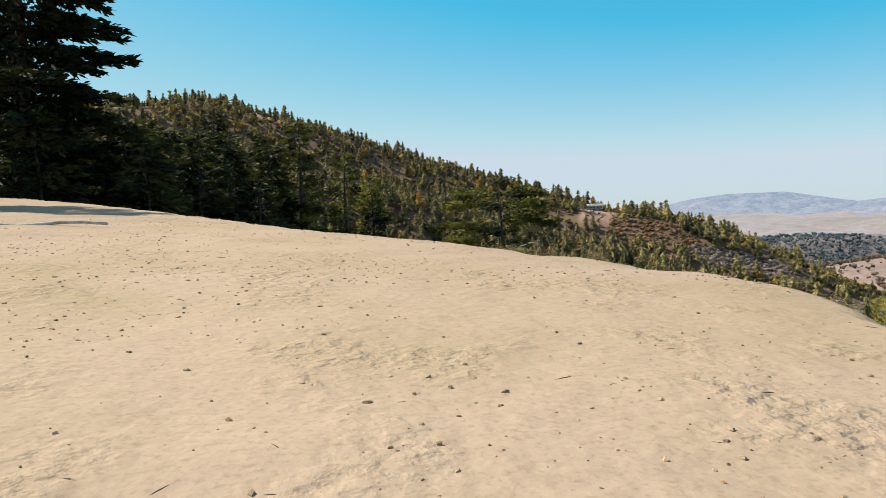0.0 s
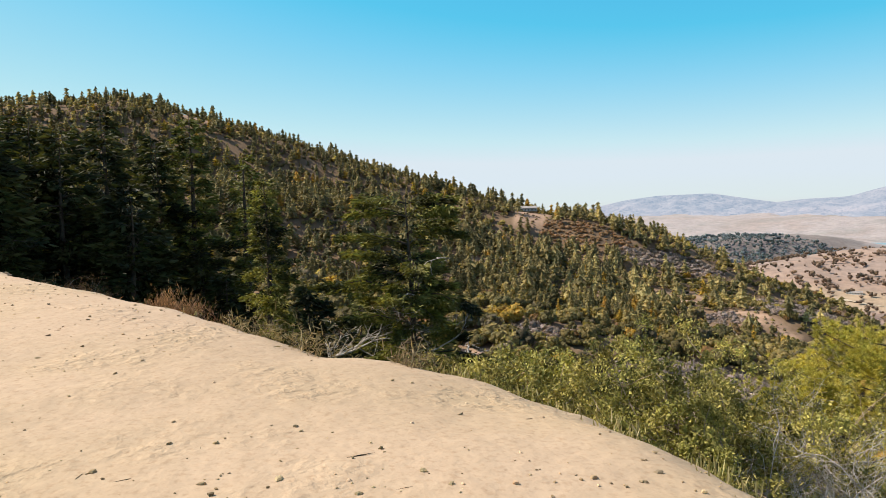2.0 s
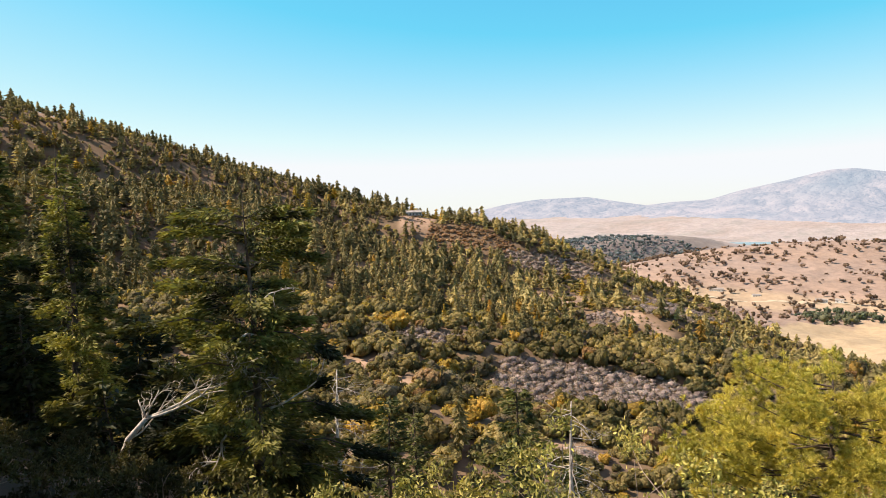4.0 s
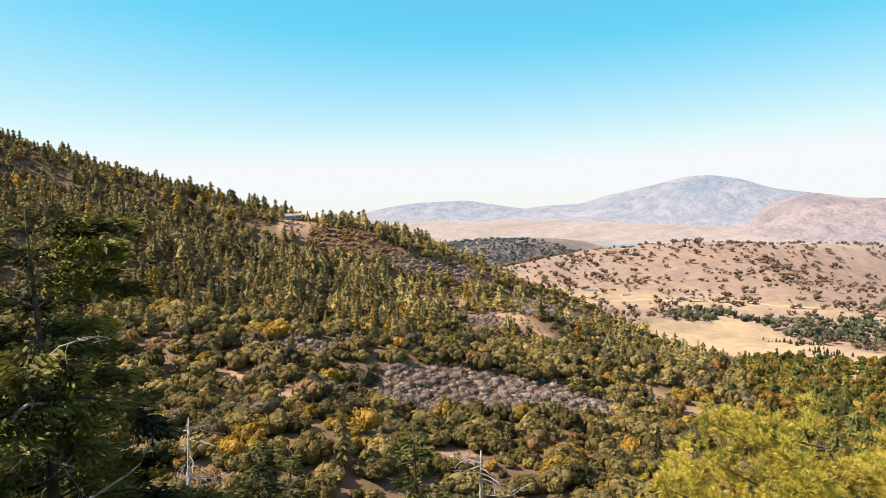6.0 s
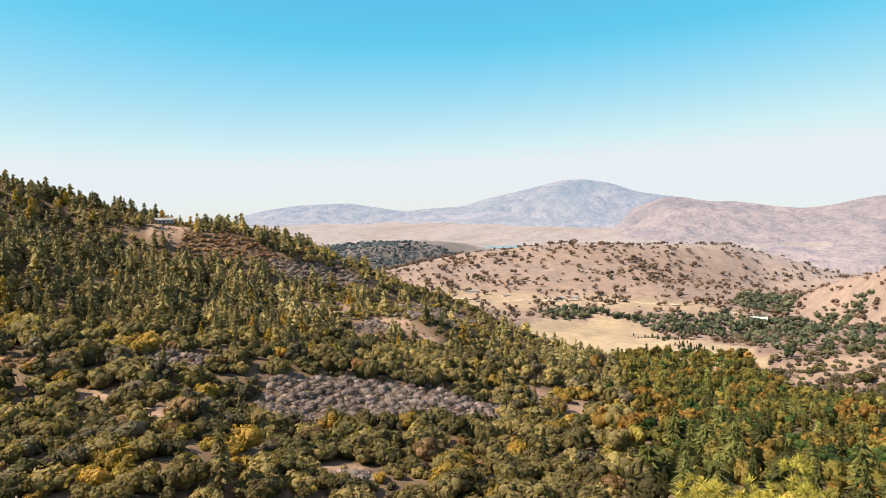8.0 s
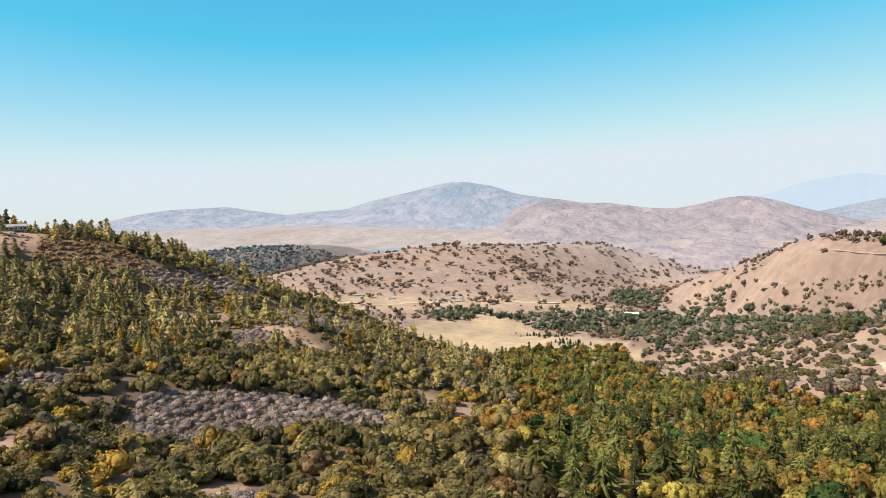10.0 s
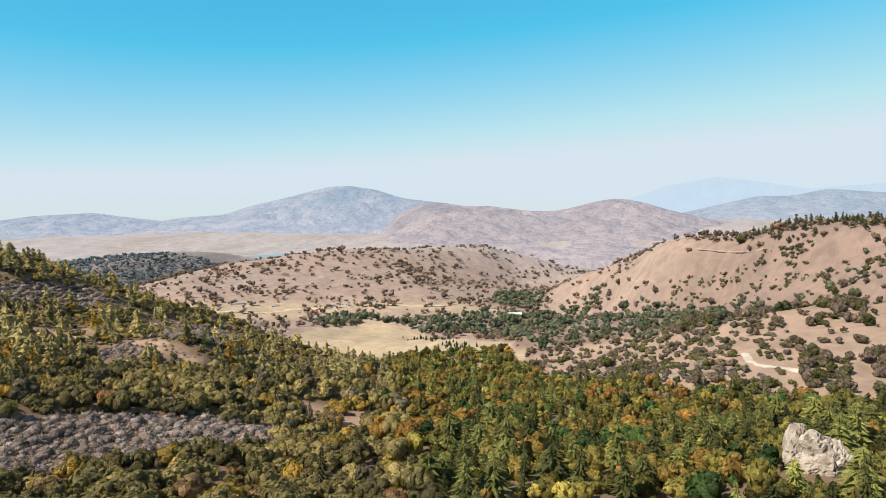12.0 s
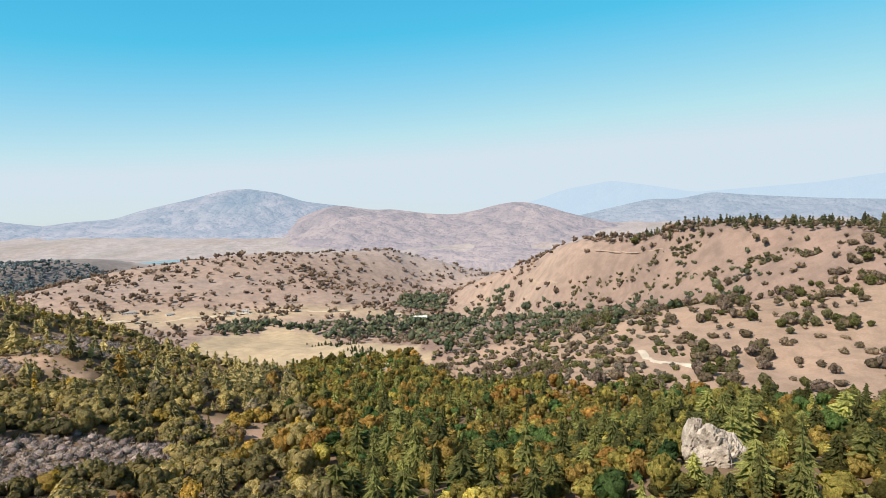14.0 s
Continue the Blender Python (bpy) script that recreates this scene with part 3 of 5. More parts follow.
def shrub_unit(rng, cards, lobes=5, rings=4, sides=7, tall=0.85, skirt=True, leaf=0.3, slim=0.42):
    """A bush or oak crown one metre in radius: leafy heads, each set all round with overlapping sprays."""
    heads = []
    for n in range(lobes):
        a, out = 2.4 * n + rng.uniform(-0.5, 0.5), 0.62 * math.sqrt((n + 0.2) / lobes)
        heads.append((out * math.cos(a), out * math.sin(a), tall * (0.78 - 0.5 * out) * rng.uniform(0.75, 1.1), rng.uniform(0.30, 0.50)))
    shapes = []
    for x, y, z, r in heads:
        v, f = lump(rng, rings, sides, 0.22)
        shapes.append((v * r * (0.88, 0.88, 0.80) + (x, y, z), f))
    if skirt:
        v, f = lump(rng, 3, 5, 0.15)
        shapes.append((v * (0.66, 0.66, 0.40 * tall) + (0, 0, 0.36 * tall), f))
    lob = np.array(heads)[rng.integers(0, lobes, cards)]
    out = rng.normal(size=(cards, 3))
    out[:, 2] = np.abs(out[:, 2]) * 1.1 - 0.35
    out /= np.linalg.norm(out, axis=1, keepdims=True)
    centre = lob[:, :3] + out * lob[:, 3:] * rng.uniform(0.84, 1.06, (cards, 1)) * (1, 1, 0.9)
    lie = np.cross(out, rng.normal(size=(cards, 3)))
    lie = lie / np.linalg.norm(lie, axis=1, keepdims=True) + out * rng.uniform(-0.1, 0.5, (cards, 1))
    side = np.cross(lie, out + rng.normal(0, 0.35, (cards, 3)))
    side /= np.linalg.norm(side, axis=1, keepdims=True)
    long = leaf * rng.uniform(0.6, 1.3, (cards, 1))
    wide = side * long * slim * rng.uniform(0.7, 1.2, (cards, 1))
    mid = centre + lie * long * 0.1
    v = np.stack([centre - lie * long * 0.45, mid + wide, centre + lie * long * 0.6, mid - wide], 1)
    base = 4 * np.arange(cards)[:, None]
    shapes.append((v.reshape(-1, 3), np.stack([base + (0, 1, 2), base + (0, 2, 3)], 1).reshape(-1, 3)))
    return joined(shapes)


def mound_unit(rng):
    v, f = lump(rng, 4, 6, 0.3)
    return v * (0.62, 0.62, 0.34) + (0, 0, 0.2), f


def twig_unit(rng, twigs):
    """A leafless bush one metre in radius: many thin twigs fanning up from its foot."""
    out = rng.normal(size=(twigs, 3))
    out[:, 2] = np.abs(out[:, 2]) * 0.8 + 0.15
    out /= np.linalg.norm(out, axis=1, keepdims=True)
    start = out * rng.uniform(0.15, 0.6, (twigs, 1)) * (1, 1, 0.8)
    ways = out + rng.normal(0, 0.35, (twigs, 3))
    return leaf_cards(start, ways, 0.48, 0.10, rng, 0.3)


def scattered(name, units, places, heights, tints, mat, label, category, rng):
    """Many plants as one piece of stuff; each a unit turned, scaled and tinted."""
    verts, faces, colours, at = [], [], [], 0
    for k in range(len(places)):
        v, f = units[rng.integers(len(units))]
        a, h = rng.random() * 2 * math.pi, heights[k]
        c, s = math.cos(a) * rng.uniform(0.85, 1.2), math.sin(a)
        w = np.empty_like(v)
        w[:, 0], w[:, 1], w[:, 2] = (c * v[:, 0] - s * v[:, 1]) * h, (s * v[:, 0] + c * v[:, 1]) * h, v[:, 2] * h * rng.uniform(0.8, 1.25)
        verts.append(w + places[k])
        faces.append(f + at)
        colours.append(np.broadcast_to(tints[k], v.shape))
        at += len(v)
    shape = np.concatenate(verts), np.concatenate(faces)
    return tagged(part(name, shape, mat, tint=np.concatenate(colours), smooth="conifer" not in name), label, category, kind="stuff")


def jittered(x0, x1, y0, y1, step, rng):
    gx, gy = np.meshgrid(np.arange(x0, x1, step), np.arange(y0, y1, step))
    return (gx + rng.uniform(-0.5, 0.5, gx.shape) * step).ravel(), (gy + rng.uniform(-0.5, 0.5, gy.shape) * step).ravel()


def grounded(x, y, sink=0.3):
    return np.stack([x, y, land(x, y) - sink], 1)


def blended(rng, n, a, b, vary=0.2):
    t = rng.random((n, 1))
    return (np.array(a) * (1 - t) + np.array(b) * t) * (1 + vary * (rng.random((n, 1)) - 0.5) * 2)


def cleared(x, y):
    bare = np.zeros(np.shape(x), bool)
    for cx, cy, a, b in CLEARINGS:
        bare |= np.hypot((x - cx) / a, (y - cy) / b) + 1.2 * fbm(x / 8, y / 8) < 0.95
    return bare


FIR_DARK, FIR_LIGHT = (0.13, 0.115, 0.062), (0.38, 0.305, 0.15)
OAK_DARK, OAK_LIGHT = (0.135, 0.118, 0.058), (0.385, 0.30, 0.135)
RUST = (0.27, 0.155, 0.075)
ROCK_VIEW = [(249, 73), (240, 71.5)]
MAUVE_DARK, MAUVE_LIGHT = (0.29, 0.228, 0.245), (0.41, 0.33, 0.35)
GOLD_TREES = [(372, 178), (352, 205), (300, 236), (286, 190), (345, 140), (232, 262), (118, 455), (65, 405), (22, 408), (64, 342), (65, 226), (33, 224), (256, 286), (316, 293), (269, 228), (400, 196), (390, 163), (326, 303), (395, 150), (233, 224), (274, 46), (210, 455)]
HILL_FACE = [(1215, 560), (1160, 460), (1105, 345), (985, 245), (935, 150), (860, 55), (835, 65), (885, 180), (965, 300), (1060, 420)]
SLOPE_FOOT = [(450, 130), (506, 118), (587, 150), (690, 190), (750, 270), (680, 430), (600, 420), (500, 250)]
NEAR_SLOPE = [(860, -120), (805, 80), (832, 143), (656, 157), (506, 125), (457, 97), (420, -120)]
SWATH = [(1270, 764), (1072, 445), (926, 243), (860, 140), (740, 140), (665, 230), (660, 400), (760, 500), (980, 700)]
PURPLE_BRUSH = [(140, 284, 46, 20), (175, 275, 30, 14), (125, 300, 25, 10), (262, 425, 24, 22), (320, 510, 42, 16), (210, 410, 14, 10), (300, 470, 20, 14), (240, 560, 45, 14), (70, 325, 18, 8), (100, 215, 8, 8)]
PINK_BRUSH = [(165, 585, 30, 16), (190, 575, 24, 12), (140, 600, 18, 8), (70, 350, 22, 8), (110, 365, 18, 8), (20, 330, 20, 8)]


def within(patches, x, y):
    hit = np.zeros(np.shape(x), bool)
    wob = 0.5 * fbm(x / 12, y / 12)
    for cx, cy, a, b in patches:
        hit |= np.hypot((x - cx) / a, (y - cy) / b) + wob < 1.0
    return hit


def far_woods():
    rng = np.random.default_rng(21)
    fine_firs = [conifer_unit(rng, 18, 9, (0.20, 0.32), (0.62, 0.95)) for _ in range(10)]
    full_pines = [conifer_unit(rng, 15, 9, (0.36, 0.52), (0.38, 0.6)) for _ in range(8)]
    small_firs = [conifer_unit(rng, 8, 5, (0.33, 0.50), (0.42, 0.8)) for _ in range(10)]
    fine_shrubs = [shrub_unit(rng, 170, 6, 3, 6, rng.uniform(0.75, 1.1), True, 0.22) for _ in range(8)]
    mid_shrubs = [shrub_unit(rng, 66, 5, 3, 5, rng.uniform(0.75, 1.15), True, 0.29) for _ in range(8)]
    round_trees = [shrub_unit(rng, 60, 5, 3, 5, rng.uniform(1.3, 1.9), True, 0.30) for _ in range(6)]
    small_shrubs = [shrub_unit(rng, 22, 2, 3, 5, 0.9, False, 0.46) for _ in range(6)]
    tiny_shrubs = [shrub_unit(rng, 9, 2, 3, 5, 0.95, False, 0.46) for _ in range(6)]
    bare_shrubs = [joined([mound_unit(rng), twig_unit(rng, 38)]) for _ in range(8)]

    # firs and pines of the wooded slope and the valley floor
    x, y = jittered(-420, 700, 0, 760, 5.9, rng)
    r, az = np.hypot(x, y), np.degrees(np.arctan2(x, y))
    ok = inside(FOREST, x, y) & ~cleared(x, y) & ~within(PURPLE_BRUSH, x, y) & ~within(PINK_BRUSH, x, y) & (near_line(ROCK_VIEW, x, y) > 15) & (az > -33) & (az < 92) & (r > 190)
    clump = fbm(x / 45, y / 45)
    spur = ease(20, 26, az) * (1 - ease(44, 52, az))
    upper = ease(330, 420, r + 60 * clump) * (1 - spur) + spur * 0.20 * ease(330, 420, r)
    lower = ease(42, 54, az) * (0.38 + 1.5 * clump)
    thick = np.clip(np.where(az < 46, 0.025 + 0.82 * upper, lower), 0.04, 0.95)
    thick = thick * (0.35 + 0.65 * ease(-0.24, -0.02, fbm(x / 26 + 4, y / 26)))
    for gx, gy in GOLD_TREES:
        thick = np.where(np.hypot(x - gx, y - gy) < 12, 0, thick)
    ok &= rng.random(len(x)) < thick
    x, y, r, az = x[ok], y[ok], r[ok], az[ok]
    h = (6 + 13 * rng.random(len(x)) ** 1.4) * (1 + 0.7 * fbm(x / 22, y / 22)) * np.where(az > 46, 1.22, 1.0) * np.where(along(FOREST_CREST, x, y)[0] < 70, 0.66, 0.84) * (1 - 0.3 * ease(350, 450, r) * (az > 46))
    tint = blended(rng, len(x), FIR_DARK, FIR_LIGHT, 0.3)
    tint = np.where((az > 46)[:, None], tint * (0.64, 0.78, 0.54) * rng.uniform(0.5, 1.45, (len(x), 1)), tint)
    # brightened across the far slope: side light and haze put into the tint
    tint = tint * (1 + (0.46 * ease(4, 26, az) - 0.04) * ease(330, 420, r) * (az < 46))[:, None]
    gold = (az < 46) & (rng.random(len(x)) + 0.4 * fbm(x / 40, y / 40) < 0.03)
    tint[gold] = blended(rng, gold.sum(), (0.40, 0.29, 0.05), (0.42, 0.25, 0.06))
    near, full = r < 430, (az > 46) & (rng.random(len(x)) < 0.6)
    p = grounded(x, y)
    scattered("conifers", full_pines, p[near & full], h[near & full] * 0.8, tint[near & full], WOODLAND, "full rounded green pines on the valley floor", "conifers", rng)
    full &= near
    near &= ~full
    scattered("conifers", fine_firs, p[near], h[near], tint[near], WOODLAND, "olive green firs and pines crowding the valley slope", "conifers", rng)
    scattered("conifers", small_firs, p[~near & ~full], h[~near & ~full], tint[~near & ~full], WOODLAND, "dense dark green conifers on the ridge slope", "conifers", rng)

    # evergreen scrub oak between and below them
    x, y = jittered(-420, 700, 0, 760, 6.1, rng)
    r, az = np.hypot(x, y), np.degrees(np.arctan2(x, y))
    ok = inside(FOREST, x, y) & ~cleared(x, y) & ~within(PURPLE_BRUSH, x, y) & ~within(PINK_BRUSH, x, y) & (near_line(ROCK_VIEW, x, y) > 8) & (az > -33) & (az < 92) & (r > 190)
    spur = ease(20, 26, az) * (1 - ease(46, 54, az))
    scrub = np.where(az < 46, 0.5 + 0.48 * (1 - ease(340, 430, r)) + 0.4 * spur, 0.78)
    ok &= rng.random(len(x)) < scrub
    x, y, r, az = x[ok], y[ok], r[ok], az[ok]
    h = (2.2 + 5.2 * rng.random(len(x)) ** 1.5) * np.where((az > 46) | (r > 430), 0.8, 1)
    h = np.where(near_line(ROCK_VIEW, x, y) < 14, h * 0.6, h)
    tint = blended(rng, len(x), OAK_DARK, OAK_LIGHT, 0.35)
    tint = np.where((az > 46)[:, None], tint * (0.82, 0.86, 0.52) * rng.uniform(0.55, 1.5, (len(x), 1)), tint)
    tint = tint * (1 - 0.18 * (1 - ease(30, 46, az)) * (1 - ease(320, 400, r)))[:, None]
    grey = (az < 46) & (rng.random(len(x)) + 0.5 * fbm(x / 30 + 7, y / 30) < 0.12)
    tint[grey] = blended(rng, grey.sum(), (0.13, 0.11, 0.075), (0.28, 0.225, 0.16), 0.25)
    pick = rng.random(len(x)) + 0.5 * fbm(x / 25, y / 25)
    gold = pick > np.where(az > 46, 0.95, 0.97)
    for gx, gy in GOLD_TREES:
        gold |= np.hypot(x - gx, y - gy) < 9
    tint[gold] = blended(rng, gold.sum(), (0.44, 0.28, 0.07), (0.30, 0.23, 0.06), 0.2)
    rust = (pick < 0.02) & (az < 46)
    tint[rust] = blended(rng, rust.sum(), RUST, (0.30, 0.20, 0.12), 0.2)
    near, mid = r < 255, (r >= 255) & (r < 430)
    p = grounded(x, y)
    crown = (az > 44) & (rng.random(len(x)) < 0.7)
    deep = crown & (np.hypot((x - 317) / 38, (y - 180) / 26) + 0.5 * fbm(x / 15, y / 15) < 1)
    deep |= crown & (rng.random(len(x)) + 0.5 * fbm(x / 22 + 3, y / 22) < 0.12)
    tint[deep] = blended(rng, deep.sum(), (0.045, 0.085, 0.03), (0.11, 0.17, 0.05), 0.25)
    amber = crown & ~deep & (gold | (rng.random(len(x)) + 0.6 * fbm(x / 30, y / 30 + 4) < 0.25))
    tint[amber] = blended(rng, amber.sum(), (0.38, 0.20, 0.055), (0.25, 0.20, 0.06), 0.25)
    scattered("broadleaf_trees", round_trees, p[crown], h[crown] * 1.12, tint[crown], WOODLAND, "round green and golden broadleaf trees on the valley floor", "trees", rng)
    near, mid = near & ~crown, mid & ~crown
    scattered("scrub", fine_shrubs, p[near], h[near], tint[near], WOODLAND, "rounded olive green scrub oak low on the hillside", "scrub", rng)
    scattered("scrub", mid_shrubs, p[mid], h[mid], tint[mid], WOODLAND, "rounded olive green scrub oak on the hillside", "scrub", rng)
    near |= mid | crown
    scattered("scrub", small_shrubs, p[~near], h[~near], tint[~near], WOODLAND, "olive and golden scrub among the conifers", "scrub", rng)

    # bare mauve-grey brush, and pinkish dry brush
    for patches, a, b, name, words, step in ((PURPLE_BRUSH, MAUVE_DARK, MAUVE_LIGHT, "brush", "leafless mauve-grey brush in low mounds", 2.4), (PINK_BRUSH, (0.30, 0.17, 0.11), (0.42, 0.27, 0.18), "brush", "dry reddish-brown brush near the ridge", 3.4)):
        x, y = jittered(-60, 420, 190, 640, step, rng)
        ok = within(patches, x, y) & ~cleared(x, y)
        x, y = x[ok], y[ok]
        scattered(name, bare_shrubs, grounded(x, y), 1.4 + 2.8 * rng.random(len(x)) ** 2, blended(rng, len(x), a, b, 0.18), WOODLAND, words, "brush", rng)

    # scrappy brush on the bare patches
    x, y = jittered(0, 560, 150, 640, 4.2, rng)
    ok = cleared(x, y) & (rng.random(len(x)) < 0.45) & (x > 20)
    x, y = x[ok], y[ok]
    scattered("brush", bare_shrubs, grounded(x, y), rng.uniform(0.8, 2.4, len(x)), blended(rng, len(x), (0.34, 0.25, 0.22), (0.30, 0.24, 0.13), 0.25), WOODLAND, "thin dry brush on bare pink soil", "brush", rng)

    # oaks dotted over the dry hills
    x, y = jittered(430, 2300, -100, 2300, 12.5, rng)
    r, az = np.hypot(x, y), np.degrees(np.arctan2(x, y))
    belt = np.minimum.reduce([near_line(line, x, y) for line in (
        [(925, 985), (940, 900), (985, 850), (1060, 790), (1180, 740), (1320, 700)],
        [(1180, 680), (1000, 540), (834, 413), (774, 350), (835, 337), (923, 277), (884, 212), (856, 163)],
        [(1330, 850), (1480, 930)])])
    band = np.minimum(near_line(DRAWS[0], x, y), near_line(DRAWS[1], x, y))
    thick = 0.44 * (0.35 + 1.8 * np.clip(fbm(x / 70, y / 70) + 0.25, 0, 1)) + 0.85 * (1 - ease(30, 75, belt))
    far_hill = 0.10 + 0.22 * ease(-0.10, 0.14, fbm(x / 95 + 2, y / 95)) + 0.35 * ease(0.12, 0.22, fbm(x / 60 + 9, y / 60))
    thick = np.where(r > 1000, far_hill + 0.85 * (1 - ease(30, 75, belt)), thick)
    ridge, _ = along(RIGHT_CREST, x, y)
    thick = thick + 0.5 * (1 - ease(20, 60, ridge)) * (x < 1150)
    dark = near_line([(600, 1900), (1000, 1950), (1300, 2050)], x, y) < 240
    thick = np.where(dark, 0.75, thick)
    swath = inside(SWATH, x + 40 * fbm(x / 60, y / 60), y)
    thick = np.where(swath, 0.78 + 1.2 * fbm(x / 45, y / 45 + 6), thick)
    thick = np.where(inside(NEAR_SLOPE, x, y), 0.26 + 0.7 * ease(0.02, 0.25, fbm(x / 42, y / 42)), thick)
    thick = np.where(inside(HILL_FACE, x, y) & (ridge > np.where(y < 190, 52, 24)), 0.07, thick)
    ok = ~inside(FOREST, x, y) & ~inside(MEADOW_FIELD, x, y) & (near_line(TRACK, x, y) > 7) & (az > 12) & (az < 90) & (np.hypot((x - 1680) / 130, (y - 2180) / 100) > 1) & (r < 2350) & (rng.random(len(x)) < thick)
    x, y, r, belt, band = x[ok], y[ok], r[ok], belt[ok], band[ok]
    h = (2.4 + 4.2 * rng.random(len(x)) ** 1.4) * np.where(r > 1200, 1.15, 1.0)
    tint = blended(rng, len(x), (0.12, 0.095, 0.062), (0.29, 0.215, 0.175), 0.25)
    # far oaks take haze into their tint: paler, and bluer on the dark hills
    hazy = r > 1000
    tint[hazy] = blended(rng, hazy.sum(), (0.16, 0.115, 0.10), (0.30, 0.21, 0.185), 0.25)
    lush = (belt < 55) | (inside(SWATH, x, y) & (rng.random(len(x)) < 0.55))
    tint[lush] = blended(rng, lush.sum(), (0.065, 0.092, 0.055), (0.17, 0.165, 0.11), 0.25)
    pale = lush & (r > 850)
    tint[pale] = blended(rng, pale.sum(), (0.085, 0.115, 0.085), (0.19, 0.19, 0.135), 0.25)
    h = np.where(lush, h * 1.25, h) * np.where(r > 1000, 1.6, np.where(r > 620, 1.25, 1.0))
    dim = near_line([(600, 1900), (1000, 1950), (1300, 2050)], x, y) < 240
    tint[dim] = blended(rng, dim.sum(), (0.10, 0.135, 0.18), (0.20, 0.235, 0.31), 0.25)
    h = np.where(band < 16, h * 0.75, h)
    near = r < 620
    p = grounded(x, y)
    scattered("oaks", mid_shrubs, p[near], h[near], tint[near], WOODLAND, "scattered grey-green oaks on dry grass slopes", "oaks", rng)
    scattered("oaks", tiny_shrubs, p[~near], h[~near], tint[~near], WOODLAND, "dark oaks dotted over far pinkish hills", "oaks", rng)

    # small grey and green oaks crowding the foot of the slope
    x, y = jittered(440, 760, 110, 440, 8.2, rng)
    ok = inside(SLOPE_FOOT, x, y) & ~inside(FOREST, x, y) & (near_line(TRACK, x, y) > 7) & (rng.random(len(x)) < 0.55 + 1.1 * fbm(x / 30, y / 30))
    x, y = x[ok], y[ok]
    tint = blended(rng, len(x), (0.15, 0.13, 0.115), (0.27, 0.225, 0.20), 0.2)
    green = rng.random(len(x)) < 0.4
    tint[green] = blended(rng, green.sum(), (0.10, 0.11, 0.05), (0.21, 0.185, 0.085), 0.2)
    scattered("oaks", mid_shrubs, grounded(x, y), rng.uniform(2.2, 4.8, len(x)), tint, WOODLAND, "small grey-green and bare oaks at the foot of the slope", "oaks", rng)

    # low oaks lining the draws of the hill
    for line in DRAWS:
        n, pts = 110, np.array(line, float)
        k = rng.random(n) * (len(pts) - 1)
        x, y = np.interp(k, np.arange(len(pts)), pts[:, 0]) + rng.normal(0, 5, n), np.interp(k, np.arange(len(pts)), pts[:, 1]) + rng.normal(0, 5, n)
        scattered("oaks", small_shrubs, grounded(x, y), rng.uniform(2.5, 6.5, n), blended(rng, n, (0.09, 0.09, 0.055), (0.20, 0.165, 0.11), 0.2), WOODLAND, "low grey-green oaks lining a dry draw", "oaks", rng)

    # conifers along the crest beyond the valley
    x, y = jittered(780, 1160, -200, 420, 11, rng)
    ridge, _ = along(RIGHT_CREST, x, y)
    ok = (rng.random(len(x)) < 0.8 * (1 - ease(15, 70, ridge))) & ~(inside(HILL_FACE, x, y) & (ridge > 22)) & (np.hypot((x - 1110) / 130, (y - 400) / 110) > 1)
    x, y = x[ok], y[ok]
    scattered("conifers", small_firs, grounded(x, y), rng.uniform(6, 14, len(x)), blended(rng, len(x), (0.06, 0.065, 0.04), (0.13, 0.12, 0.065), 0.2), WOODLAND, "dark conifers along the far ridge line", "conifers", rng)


far_woods()


# ---- trees, bushes and dead wood round the knoll ----
def height_at(x, y):
    return float(land(np.array([x]), np.array([y]))[0])


def forking(rng, start, way, length, radius, depth, bend=0.35, fork=(2, 4), shapes=None, sides=5, tips=None, droop=0.0):
    """Dead or living limbs: crooked tapered tubes that fork again and again."""
    shapes = [] if shapes is None else shapes
    pts, p, d = [np.array(start, float)], np.array(start, float), np.array(way, float) / np.linalg.norm(way)
    steps = 5
    for n in range(steps):
        d = d + rng.normal(0, bend, 3) * 0.5 - (0, 0, droop)
        d /= np.linalg.norm(d)
        p = p + d * length / steps
        pts.append(p)
    shapes.append(tube(pts, np.linspace(radius, radius * 0.45, steps + 1), sides))
    if tips is not None:
        tips.append((pts[-1], d))
    if depth > 0:
        for _ in range(rng.integers(*fork)):
            k = rng.integers(2, steps + 1)
            turn = d + rng.normal(0, 0.75, 3)
            forking(rng, pts[k], turn, length * rng.uniform(0.45, 0.75), radius * 0.5, depth - 1, bend, fork, shapes, max(3, sides - 1), tips, droop)
    return shapes


